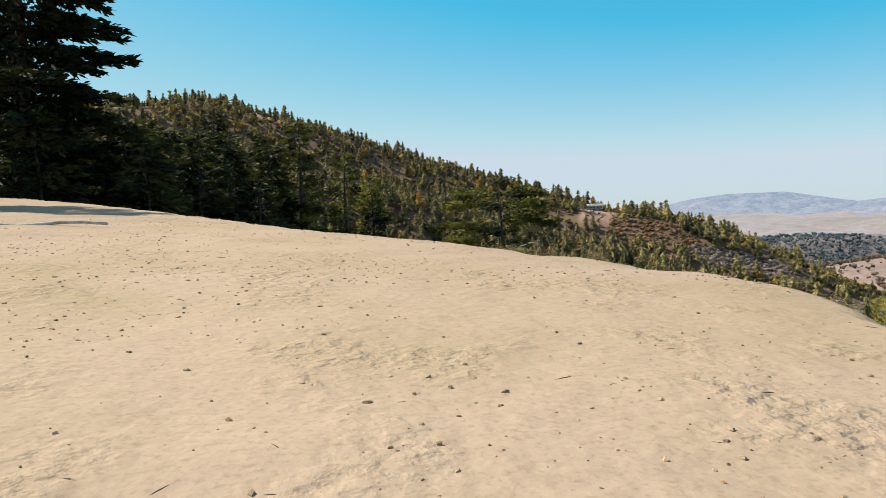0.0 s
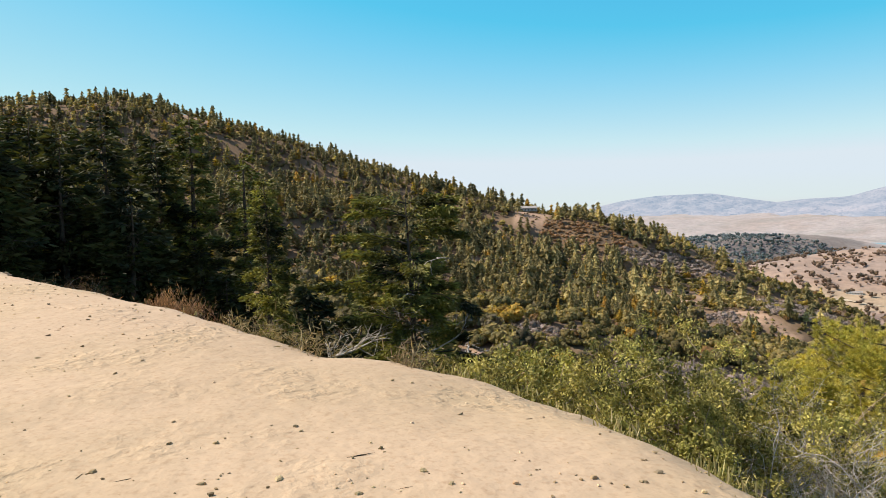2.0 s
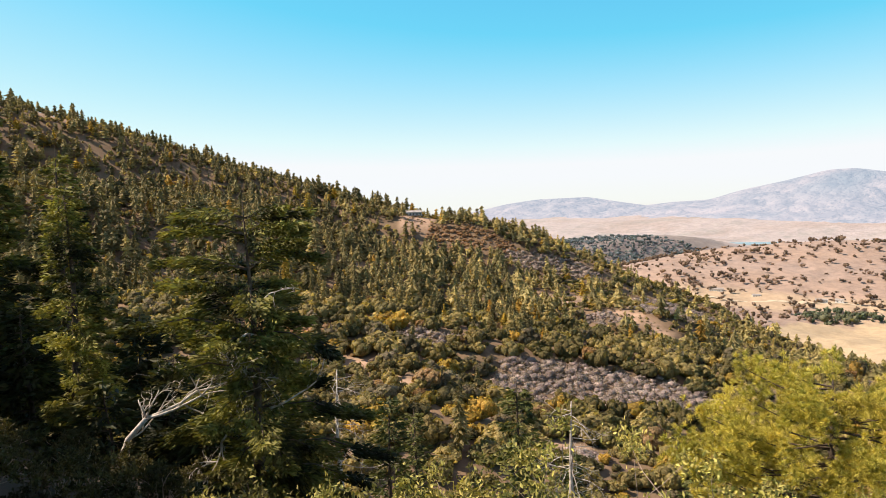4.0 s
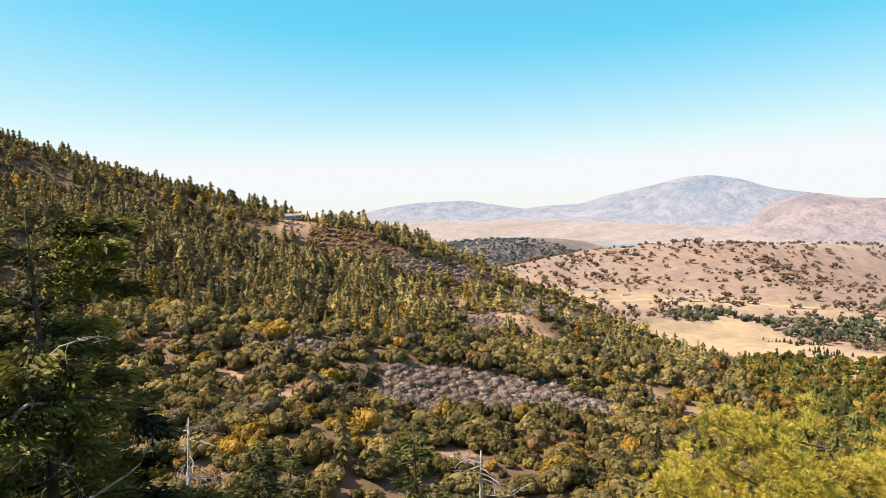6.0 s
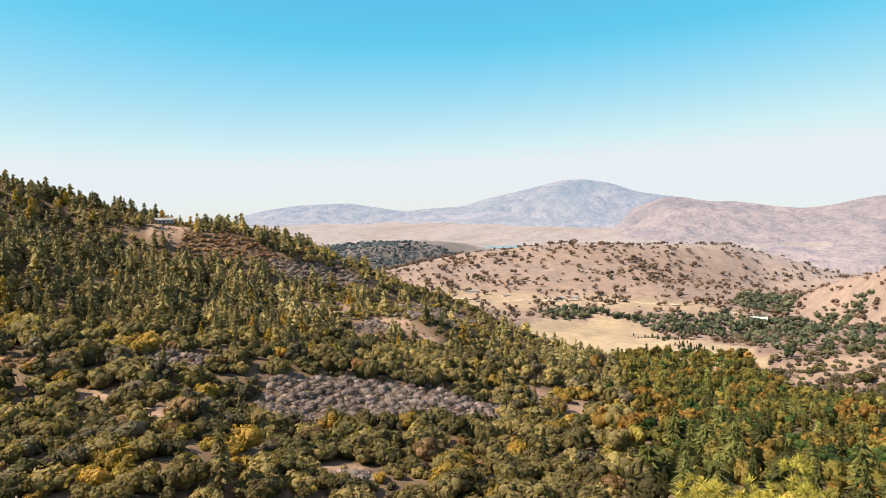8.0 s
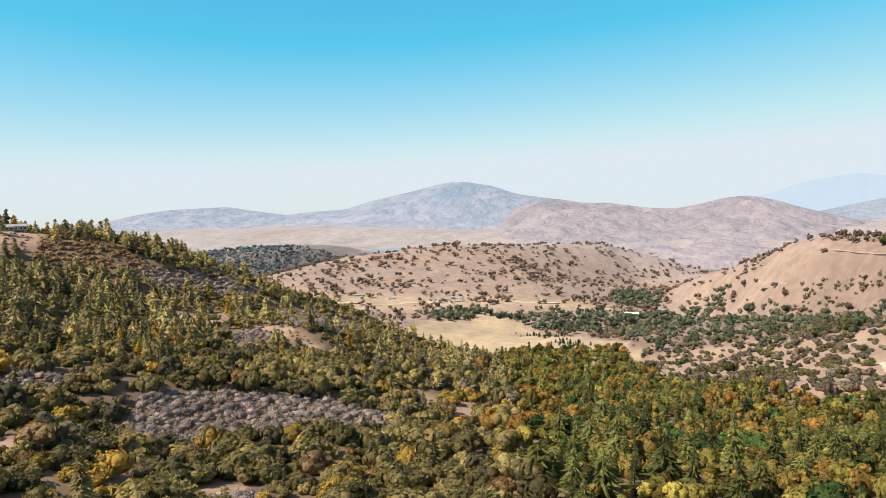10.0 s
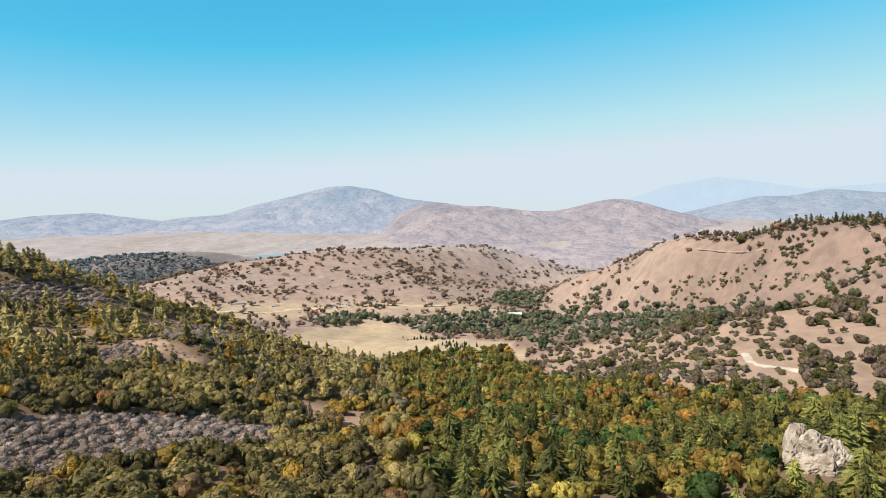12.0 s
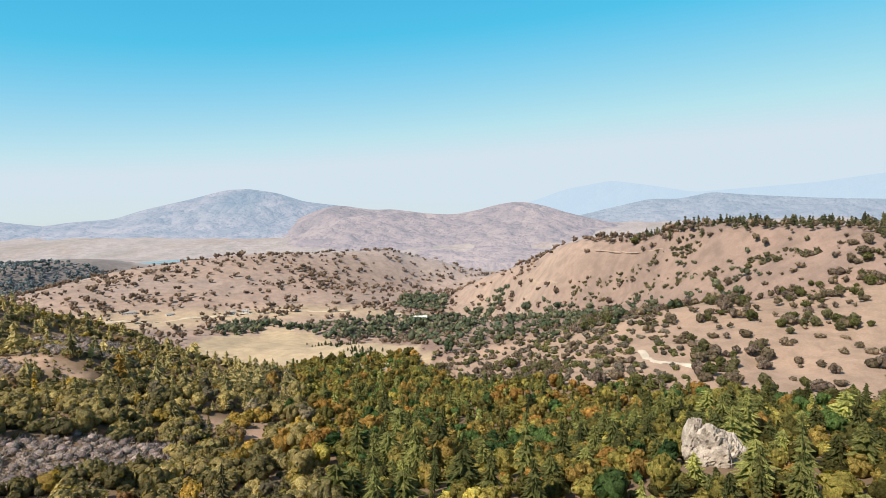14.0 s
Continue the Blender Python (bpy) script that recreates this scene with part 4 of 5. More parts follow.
def fir_tree(name, x, y, top_z, reach, seed, dark, light, label, base=0.08, spray=0.42, thick=1.0, round_top=0.62, lean=(0, 0), tier=1.0):
    """A fir with whorls of drooping limbs set with flat sprays of needles."""
    rng = np.random.default_rng(seed)
    z = height_at(x, y) - 0.3
    tall = top_z - z
    tree = thing(name, (x, y, z), label, "tree")
    top = np.array([lean[0], lean[1], tall])
    stem = [top * f * (1, 1, 1) + (0.12 * math.sin(5 * f + seed), 0.12 * math.cos(4 * f + seed), 0) for f in np.linspace(0, 1, 9)]
    part("trunk", tube(stem, np.linspace(0.021 * tall, 0.012, 9), 9, 0.12, rng), BARK, tree, smooth=True)
    limbs, centres, ways = [], [], []
    h = base * tall
    while h < tall * 0.985:
        f = h / tall
        long = reach * (1 - f) ** round_top * min(1, 0.55 + 2.2 * f)
        for _ in range(rng.integers(5, 8)):
            a = rng.random() * 2 * math.pi
            out = long * rng.uniform(0.5, 1.15) * (1 + 1.3 * float(fbm(np.array(2 * math.cos(a) + seed), np.array(2 * math.sin(a) + 5 * f)))) + 0.2
            s0 = top * f
            droop = rng.uniform(-0.22, 0.5) * (1 - 0.7 * f)
            tip = s0 + (out * math.cos(a), out * math.sin(a), -droop * out + 0.08 * out)
            mid = s0 * 0.5 + tip * 0.5 + (0, 0, 0.10 * out)
            limbs.append(tube([s0, mid, tip], (0.012 + 0.011 * out, 0.008 + 0.006 * out, 0.004), 3))
            n = max(4, int(out * 24 * thick))
            k = rng.beta(1.6, 1.0, n)[:, None] * 0.9 + 0.1
            along_limb = s0 * (1 - k) ** 2 + 2 * mid * k * (1 - k) + tip * k**2
            side = np.array([-math.sin(a), math.cos(a), 0])
            ahead = np.array([math.cos(a), math.sin(a), -droop])
            lateral = rng.uniform(-1, 1, (n, 1))
            spot = along_limb + side * lateral * 0.24 * out * (1.15 - k)
            centres.append(spot + rng.normal(0, 0.11, (n, 3)))
            ways.append(ahead * rng.uniform(0.5, 1.1, (n, 1)) + side * lateral * 0.9 + np.stack([np.zeros(n), np.zeros(n), rng.normal(-0.05, 0.22, n)], 1))
        h += tier * rng.uniform(0.4, 0.75) * (0.7 + 0.02 * tall)
    part("branchwork", joined(limbs), BARK, tree)["kind"] = "stuff"
    centres, ways = np.concatenate(centres), np.concatenate(ways)
    shape = leaf_cards(centres, ways, spray, spray * 0.38, rng, 0.15)
    # noise patches put sunlit sprays and shaded hollows into the needle tint
    patch = np.clip(0.42 + 2.4 * fbm(centres[:, 0] / 1.4 + seed, (centres[:, 1] + centres[:, 2]) / 1.4), 0, 1)[:, None]
    tint = np.array(dark) * (1 - patch) + np.array(light) * patch
    part("needles", shape, NEEDLES, tree, tint=np.repeat(tint, 4, axis=0))
    return tree


def pine_tree(x, y, top_z, reach, seed, label, crown_from=0.45, dark=(0.30, 0.27, 0.06), light=(0.80, 0.66, 0.15)):
    """A round-headed pine whose shoots end in brushes of long needles."""
    rng = np.random.default_rng(seed)
    z = height_at(x, y) - 0.3
    tall = top_z - z
    tree = thing("pine_tree", (x, y, z), label, "tree")
    part("trunk", tube([(0, 0, tall * f) for f in np.linspace(0, 0.97, 7)], np.linspace(0.28, 0.03, 7), 9, 0.12, rng), BARK, tree, smooth=True)
    limbs, tufts = [], []
    for n in range(84):
        f = rng.uniform(crown_from, 0.97)
        dome = math.sqrt(max(0.05, 1 - ((f - crown_from) / (1.04 - crown_from)) ** 2))
        a, out = rng.random() * 2 * math.pi, reach * dome * rng.uniform(0.6, 1.08)
        s0 = np.array([0, 0, tall * f])
        tip = s0 + (out * math.cos(a), out * math.sin(a), 0.22 * out)
        mid = (s0 + tip) / 2 - (0, 0, 0.1 * out)
        limbs.append(tube([s0, mid, tip], (0.04, 0.025, 0.01), 4))
        for _ in range(int(14 + out * 7)):
            k = rng.beta(3.2, 1.0)
            spot = s0 * (1 - k) ** 2 + 2 * mid * k * (1 - k) + tip * k * k + rng.normal(0, 0.26, 3) + (0, 0, 0.1)
            tufts.append((spot, (spot - s0) * 0.25 / max(out, 0.5) + (0, 0, 0.25)))
    part("branchwork", joined(limbs), BARK, tree)["kind"] = "stuff"
    spots, lead = np.array([t[0] for t in tufts]), np.array([t[1] for t in tufts])
    per = 72
    centres = np.repeat(spots, per, axis=0)
    ways = rng.normal(0, 0.5, (len(centres), 3)) + np.repeat(lead, per, axis=0) * 1.7
    shape = leaf_cards(centres, ways, 0.21, 0.017, rng, 0.1)
    t = np.clip(0.5 + 1.5 * fbm(spots[:, 0] * 0.9 + 5, spots[:, 1] * 0.9 + spots[:, 2]), 0, 1)[:, None]
    tint = np.array(dark) * (1 - t) + np.array(light) * t
    part("needles", shape, NEEDLES, tree, tint=np.repeat(np.repeat(tint, per, axis=0), 4, axis=0))
    return tree


def leafy_bush(name, x, y, wide, tall, seed, leaves, label, dark, light, leaf=0.088, stems=14, upright=0.4, slim=0.5):
    """A many-stemmed bush: crooked stems and thousands of small leaves over several lobes."""
    rng = np.random.default_rng(seed)
    bush = thing(name, (x, y, height_at(x, y) - 0.1), label, "bush")
    shapes, tips = [], []
    for _ in range(stems):
        a = rng.random() * 2 * math.pi
        out = rng.uniform(0.1, 0.75)
        forking(rng, (0.2 * math.cos(a), 0.2 * math.sin(a), 0), (out * math.cos(a) * wide / tall, out * math.sin(a) * wide / tall, 1), tall * 0.62, 0.03, 1 if leaves < 3000 else 2, 0.3, (2, 4), shapes, 4, tips)
    part("stemwork", joined(shapes), TWIGS, bush)["kind"] = "stuff"
    ends = np.array([t[0] for t in tips])
    ends = ends[ends[:, 2] > 0.15 * tall]
    pick = rng.integers(0, len(ends), leaves)
    centres = ends[pick] + rng.normal(0, 1, (leaves, 3)) * rng.uniform(0.03, 0.11, (leaves, 1)) * (wide, wide, 0.9 * wide)
    centres[:, 2] = np.maximum(centres[:, 2], 0.05)
    ways = rng.normal(0, 1, (leaves, 3)) + (0, 0, upright)
    shape = leaf_cards(centres, ways, leaf, leaf * slim, rng, 0.2)
    t = np.clip(0.5 + 1.8 * fbm(centres[:, 0] * 1.1 + seed, centres[:, 1] * 1.1 + centres[:, 2] * 1.3), 0, 1)[:, None]
    part("foliage", shape, LEAVES, bush, tint=np.repeat(np.array(dark) * (1 - t) + np.array(light) * t, 4, axis=0))
    return bush


# the firs' unlit side is put into these needle tints as near black
DEEP_SHADE, SOFT_SHADE = (0.022, 0.028, 0.012), (0.045, 0.052, 0.018)
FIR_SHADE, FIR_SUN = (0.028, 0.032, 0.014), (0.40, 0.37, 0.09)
fir_tree("fir_tree", -25.0, 43.2, 28, 8.0, 3, DEEP_SHADE, SOFT_SHADE, "tall dark fir with layered drooping boughs at the knoll's edge", 0.0, 0.6, 1.5)
fir_tree("fir_tree", -31.0, 47, 22, 6.6, 4, DEEP_SHADE, SOFT_SHADE, "dark full fir standing beside a taller one", 0.0, 0.6, 1.4)
# added out of view, only to throw its shadow on the sand
fir_tree("fir_tree", -26.0, 26.8, 19.5, 4.6, 6, DEEP_SHADE, SOFT_SHADE, "unseen dark fir added to cast a shadow across the sand", 0.05, 0.55, 0.9)
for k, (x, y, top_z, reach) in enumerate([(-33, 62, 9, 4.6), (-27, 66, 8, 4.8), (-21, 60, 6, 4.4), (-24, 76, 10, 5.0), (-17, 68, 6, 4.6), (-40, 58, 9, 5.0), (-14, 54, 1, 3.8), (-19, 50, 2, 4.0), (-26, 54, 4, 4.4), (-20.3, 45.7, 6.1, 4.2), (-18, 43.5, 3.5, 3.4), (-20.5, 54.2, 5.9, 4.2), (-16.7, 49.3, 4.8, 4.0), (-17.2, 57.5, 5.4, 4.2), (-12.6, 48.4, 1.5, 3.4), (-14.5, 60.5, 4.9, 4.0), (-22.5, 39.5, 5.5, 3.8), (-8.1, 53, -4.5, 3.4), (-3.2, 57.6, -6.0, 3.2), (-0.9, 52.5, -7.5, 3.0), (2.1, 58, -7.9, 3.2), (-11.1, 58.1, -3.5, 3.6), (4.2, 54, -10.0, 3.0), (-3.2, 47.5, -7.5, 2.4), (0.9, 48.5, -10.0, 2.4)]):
    fir_tree("fir_tree", x, y, top_z, reach, 40 + k, DEEP_SHADE, (0.11, 0.112, 0.038), "dark green fir crowded among others on the shaded slope", 0.02, 0.6, 0.75)
fir_tree("fir_tree", -12.3, 61.5, 7.2, 3.8, 60, FIR_SHADE, (0.24, 0.24, 0.055), "tall green fir with a ragged sunlit top", 0.1, 0.42, 1.3)
fir_tree("fir_tree", -8.6, 63.5, 4.5, 3.2, 64, FIR_SHADE, (0.20, 0.20, 0.05), "slim green fir close beside a taller one", 0.1, 0.42, 1.2)
fir_tree("fir_tree", -5.0, 50.0, 1.6, 2.5, 61, FIR_SHADE, FIR_SUN, "slender yellow-green fir on the slope below the knoll", 0.12, 0.26, 3.0)

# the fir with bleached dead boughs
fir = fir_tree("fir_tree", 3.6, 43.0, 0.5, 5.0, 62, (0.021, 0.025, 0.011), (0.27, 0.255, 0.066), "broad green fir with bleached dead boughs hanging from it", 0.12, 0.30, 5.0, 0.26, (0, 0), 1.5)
rng = np.random.default_rng(5)
for start, way, long in (((-0.9, -0.8, 4.6), (-0.3, -0.8, -0.35), 2.0), ((0.5, -0.8, 5.0), (0.9, -0.8, 0.15), 2.4), ((0.2, -1.0, 8.2), (-0.8, -0.9, 0.2), 2.1), ((0.4, -1.2, 9.6), (0.5, -1.0, 0.25), 1.8), ((-0.7, -0.6, 5.4), (-0.2, -0.7, -0.6), 1.9)):
    part("dead_bough", joined(forking(rng, start, way, long, 0.06, 3, 0.5, (2, 5), None, 6, None, 0.05)), DEAD_WOOD, fir, "bleached grey dead bough", smooth=True)

# a dead leaning tree beside it
leaner = thing("dead_tree", (-2.45, 42.5, height_at(-2.45, 42.5) - 0.6), "bleached dead tree leaning with crooked bare boughs", "dead tree")
spine = [(0, 0, 0), (0.45, -0.05, 1.3), (1.0, -0.1, 2.3), (1.75, -0.15, 3.1)]
part("trunk", tube(spine, (0.17, 0.14, 0.12, 0.10), 8, 0.1, rng), DEAD_WOOD, leaner, smooth=True)
for start, way, long, thin, depth in ((spine[3], (1.0, -0.1, 0.28), 3.6, 0.08, 4), (spine[3], (1.0, -0.2, -0.02), 3.0, 0.065, 4), (spine[3], (-0.35, 0, 1.0), 0.9, 0.05, 2), (spine[3], (0.35, -0.1, 1.0), 1.3, 0.05, 2), (spine[2], (0.9, -0.3, 0.3), 1.6, 0.045, 2)):
    part("dead_bough", joined(forking(rng, start, way, long, thin, depth, 0.4, (2, 5), None, 5, None, 0.02)), DEAD_WOOD, leaner, smooth=True)

pine_tree(24.0, 33.0, -6.5, 5.9, 70, "yellow-green round-headed pine with long needle brushes")


def snag(x, y, tall, seed, label, boughs):
    """A standing dead tree with drooping bare boughs."""
    rng = np.random.default_rng(seed)
    tree = thing("dead_tree", (x, y, height_at(x, y) - 0.2), label, "dead tree")
    part("trunk", tube([(0.1 * math.sin(7 * f), 0.1 * math.cos(6 * f), tall * f) for f in np.linspace(0, 1, 10)], np.linspace(0.26, 0.035, 10), 8, 0.15, rng), DEAD_WOOD, tree, smooth=True)
    for _ in range(boughs):
        f, a = rng.uniform(0.45, 0.98), rng.random() * 2 * math.pi
        part("dead_bough", joined(forking(rng, (0, 0, tall * f), (math.cos(a), math.sin(a), -0.15), 2.6 * (1.25 - f) + 0.4, 0.028, 2, 0.3, (2, 4), None, 4, None, 0.05)), DEAD_WOOD, tree)
    return tree


snag(20.2, 47.3, height_at(20.2, 47.3) * -1 - 10.9, 80, "bleached standing dead tree with broken bare boughs", 36)
snag(8.4, 57.4, height_at(8.4, 57.4) * -1 - 10.4, 81, "thin grey dead tree with short bare twigs", 34)
fir_tree("fir_tree", 18.3, 50.5, -10.5, 2.4, 63, (0.07, 0.085, 0.03), (0.19, 0.19, 0.06), "thin olive fir behind a bleached dead tree", 0.1, 0.4, 1.0)
for k, (x, y, top_z, reach) in enumerate([(12.5, 62, -14, 2.6), (5.0, 66, -14, 2.8), (15.5, 68, -17, 3.0), (26, 60, -19, 2.8), (0.0, 72, -8, 3.2), (31, 52, -19, 2.6)]):
    fir_tree("fir_tree", x, y, top_z, reach, 90 + k, (0.06, 0.075, 0.028), (0.17, 0.16, 0.05), "small olive green fir on the steep slope", 0.08, 0.42, 0.9)

# scrub oak crowding the brink
# SUNLIT paints sunlight on leaf patches, OLIVE their own green and dark gaps
OLIVE, SUNLIT = (0.095, 0.09, 0.033), (0.58, 0.495, 0.155)
for k, (x, y, wide, top_z, n) in enumerate([(3.3, 18.7, 1.3, -3.9, 9000), (4.6, 18.9, 1.5, -3.3, 11000), (6.0, 18.7, 1.6, -3.1, 11000), (7.4, 18.3, 1.6, -3.2, 11000), (8.7, 17.9, 1.4, -3.5, 10000), (4.2, 22.2, 1.8, -4.3, 8000), (6.2, 22.0, 1.8, -4.0, 9000), (8.4, 21.6, 1.9, -4.0, 9000), (10.6, 21.0, 1.8, -4.2, 8000), (11.9, 18.4, 1.5, -4.2, 8000), (14.4, 18.4, 1.5, -4.9, 7000), (5.4, 16.4, 1.0, -4.0, 6000), (7.4, 16.0, 1.1, -4.2, 6000)]):
    leafy_bush("scrub_oak", x, y, wide, max(1.3, top_z + 0.22 - height_at(x, y)), 100 + k, int(n * 1.7), "olive green scrub oak bush crowding the knoll's brink", OLIVE, SUNLIT)
rng = np.random.default_rng(19)
for k, (x, y) in enumerate([(7.5, 27.5), (10.5, 26), (13.5, 25), (9.2, 31), (12.5, 30), (16, 28.5), (10.5, 35.5), (14.5, 34.5), (18.5, 33), (12.5, 40.5), (16.5, 40), (20.5, 38.5), (14.5, 45.5), (23.5, 43.5), (11, 50), (17.5, 55)]):
    wide = rng.uniform(1.8, 2.6)
    leafy_bush("scrub_oak", x, y, wide, wide * rng.uniform(1.1, 1.5), 170 + k, 3600, "olive green scrub oak bush on the steep slope", OLIVE, SUNLIT, 0.21, 10)
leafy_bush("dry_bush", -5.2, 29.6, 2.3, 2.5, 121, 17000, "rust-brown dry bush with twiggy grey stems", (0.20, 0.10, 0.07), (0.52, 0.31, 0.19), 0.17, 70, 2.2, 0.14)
# near-black bushes added in place of the hollow's deep shade
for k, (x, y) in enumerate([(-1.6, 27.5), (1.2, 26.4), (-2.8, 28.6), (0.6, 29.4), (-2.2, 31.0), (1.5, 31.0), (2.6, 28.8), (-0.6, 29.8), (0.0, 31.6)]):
    leafy_bush("low_bush", x, y, 1.2, 0.9, 180 + k, 2200, "low near-black bush standing in for shade in the hollow", (0.02, 0.02, 0.012), (0.05, 0.045, 0.022), 0.12, 10)
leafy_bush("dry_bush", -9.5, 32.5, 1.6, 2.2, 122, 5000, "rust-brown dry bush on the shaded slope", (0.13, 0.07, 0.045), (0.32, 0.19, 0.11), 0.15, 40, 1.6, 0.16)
# filler bushes; the slope's shade is put into their dark olive tint
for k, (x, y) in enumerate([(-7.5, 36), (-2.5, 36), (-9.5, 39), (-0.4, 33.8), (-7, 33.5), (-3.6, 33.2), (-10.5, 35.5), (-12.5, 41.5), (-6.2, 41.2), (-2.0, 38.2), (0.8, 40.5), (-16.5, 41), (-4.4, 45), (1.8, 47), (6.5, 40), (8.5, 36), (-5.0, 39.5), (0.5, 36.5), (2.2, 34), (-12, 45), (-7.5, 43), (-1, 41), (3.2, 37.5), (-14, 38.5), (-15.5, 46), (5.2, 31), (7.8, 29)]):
    leafy_bush("low_bush", x, y, 1.3, 1.6, 130 + k, 2500, "low olive bush, darkened to fill in the slope's shade", (0.04, 0.04, 0.016), (0.11, 0.095, 0.036), 0.13, 12)


def bare_bush(x, y, tall, seed, label, stems):
    rng = np.random.default_rng(seed)
    bush = thing("dead_bush", (x, y, height_at(x, y) - 0.1), label, "dead bush")
    for _ in range(stems):
        a, out = rng.random() * 2 * math.pi, rng.uniform(0.2, 0.9)
        part("stem", joined(forking(rng, (0.1 * math.cos(a), 0.1 * math.sin(a), 0), (out * math.cos(a), out * math.sin(a), 1), tall * 0.34, 0.03, 4, 0.7, (3, 5), None, 4)), DEAD_WOOD, bush)
    return bush


bare_bush(9.1, 16.9, 7.0, 140, "leafless grey dead bush with crooked branches", 14)
bare_bush(10.4, 16.6, 6.6, 141, "leafless bleached dead bush among scrub oak", 12)
bare_bush(8.2, 16.2, 3.2, 142, "low bare grey bush at the brink", 5)

def root_mat(x, y, wide, seed, label):
    """Dry roots and straw hanging over a broken edge."""
    rng = np.random.default_rng(seed)
    n = 300
    centres = rng.normal(0, 1, (n, 3)) * (0.45 * wide, 0.3 * wide, 0.07)
    ways = rng.normal(0, 0.7, (n, 3)) + (0.1, 0.1, 0.15)
    ob = part("dry_brush", leaf_cards(centres, ways, 0.10, 0.009, rng, 0.2), DRY_GRASS, tint=np.repeat(blended(rng, n, (0.16, 0.11, 0.07), (0.42, 0.32, 0.21)), 4, axis=0))
    ob.matrix_world = pose(x, y, height_at(x, y) + 0.03)
    return tagged(ob, label, "dry brush", "dry brush along the brink", "stuff")


for k, (x, y, wide) in enumerate([(1.2, 11.4, 0.4), (1.5, 11.0, 0.35), (0.8, 11.9, 0.35), (2.3, 10.5, 0.2)]):
    root_mat(x, y, wide, 640 + k, "matted dry straw and roots on the broken brink")

# fallen logs, slabs and rubble below the brink
def fallen_log(ax, ay, bx, by, radius, seed, label, stubs=4):
    rng = np.random.default_rng(seed)
    log = thing("fallen_log", (ax, ay, height_at(ax, ay)), label, "log")
    n = 10
    pts = [(ax + (bx - ax) * f, ay + (by - ay) * f) for f in np.linspace(0, 1, n)]
    z0 = height_at(ax, ay)
    za, zb = z0, height_at(bx, by)
    line = [(x - ax, y - ay, (za + (zb - za) * f) - z0 + radius * 0.8 + 0.05 * math.sin(9 * f)) for (x, y), f in zip(pts, np.linspace(0, 1, n))]
    part("stem", tube(line, np.linspace(radius, radius * 0.5, n), 9, 0.2, rng), DEAD_WOOD, log, smooth=True)
    for _ in range(stubs):
        p = np.array(line[rng.integers(2, n - 1)])
        part("branch_stub", tube([p, p + rng.normal(0, 0.3, 3) + (0, 0, 0.35)], (0.06, 0.02), 5), DEAD_WOOD, log)
    return log


fallen_log(-3.8, 30.0, 2.4, 24.9, 0.085, 150, "bleached fallen log lying down the shaded slope", 1)
fallen_log(-12.5, 40, -5.5, 36.0, 0.09, 151, "thin grey fallen log on the slope")
fallen_log(-10.6, 13.9, -6.6, 13.9, 0.055, 152, "dark fallen branch lying on the bare sand", 0)


def boulder(name, x, y, size, seed, label, mat, flat=0.6, rings=10, sides=14, sink=0.35, category="rock", group=""):
    rng = np.random.default_rng(seed)
    v, f = ball(rings, sides)
    cut = rng.normal(size=(9, 3))
    cut /= np.linalg.norm(cut, axis=1, keepdims=True)
    for c in cut:
        d = v @ c
        v = v - np.maximum(d - rng.uniform(0.45, 0.8), 0)[:, None] * c
    v = v * (1 + 0.05 * rng.normal(size=(len(v), 1))) * (1, rng.uniform(0.6, 0.95), flat) * size
    ob = new(name, mesh_data(name, v, f, mat))
    ob.matrix_world = pose(x, y, height_at(x, y) + size * flat * (1 - 2 * sink) * 0.5, rng.uniform(-12, 12), rng.uniform(-12, 12), rng.uniform(0, 360))
    return tagged(ob, label, category, group)


boulder("rock_slab", 0.15, 19.2, 0.6, 160, "pale sandstone slab jutting from the slope", STONE, 0.32, 10, 14, 0.75)
boulder("rock_slab", -0.4, 19.6, 0.3, 161, "pale sandstone slab half buried in rubble", STONE, 0.4)
rng = np.random.default_rng(8)
for k in range(150):
    x, y = rng.uniform(-4.5, 1.5), rng.uniform(13.5, 21.5)
    if float(beyond_edge(np.array([x]), np.array([y]))[0]) > 0.9:
        boulder("rubble", x, y, 0.04 * 5 ** (rng.random() ** 2), 200 + k, "tan broken rock on the slope below the brink", STONE, 0.6, 6, 8, 0.4, "rock", "rubble on the slope")


# stones, clods and twigs on the bare knoll
def pebbles(name, count, low, high, seed, label, box_of, group=""):
    """Stones that share a few shapes, pressed into the sand."""
    rng = np.random.default_rng(seed)
    shapes = []
    for n in range(6):
        v, f = ball(5, 7)
        for c in rng.normal(size=(6, 3)):
            c = c / np.linalg.norm(c)
            v = v - np.maximum(v @ c - rng.uniform(0.4, 0.75), 0)[:, None] * c
        shapes.append(mesh_data(name, v * (1, 0.75, 0.5), f, STONE))
    made = 0
    while made < count:
        x, y = rng.uniform(box_of[0], box_of[1]), rng.uniform(box_of[2], box_of[3])
        if float(beyond_edge(np.array([x]), np.array([y]))[0]) > -0.1:
            continue
        size = low * (high / low) ** (rng.random() ** 1.8)
        ob = new(name, shapes[rng.integers(6)])
        ob.matrix_world = pose(x, y, height_at(x, y) + size * 0.10, rng.uniform(-25, 25), rng.uniform(-25, 25), rng.uniform(0, 360)) @ Matrix.Scale(size, 4)
        tagged(ob, label, "stone", group)
        made += 1


pebbles("stone", 210, 0.006, 0.021, 9, "small tan stone pressed into the dry sand", (-9, 4.2, 2.2, 17), "stones on the knoll")


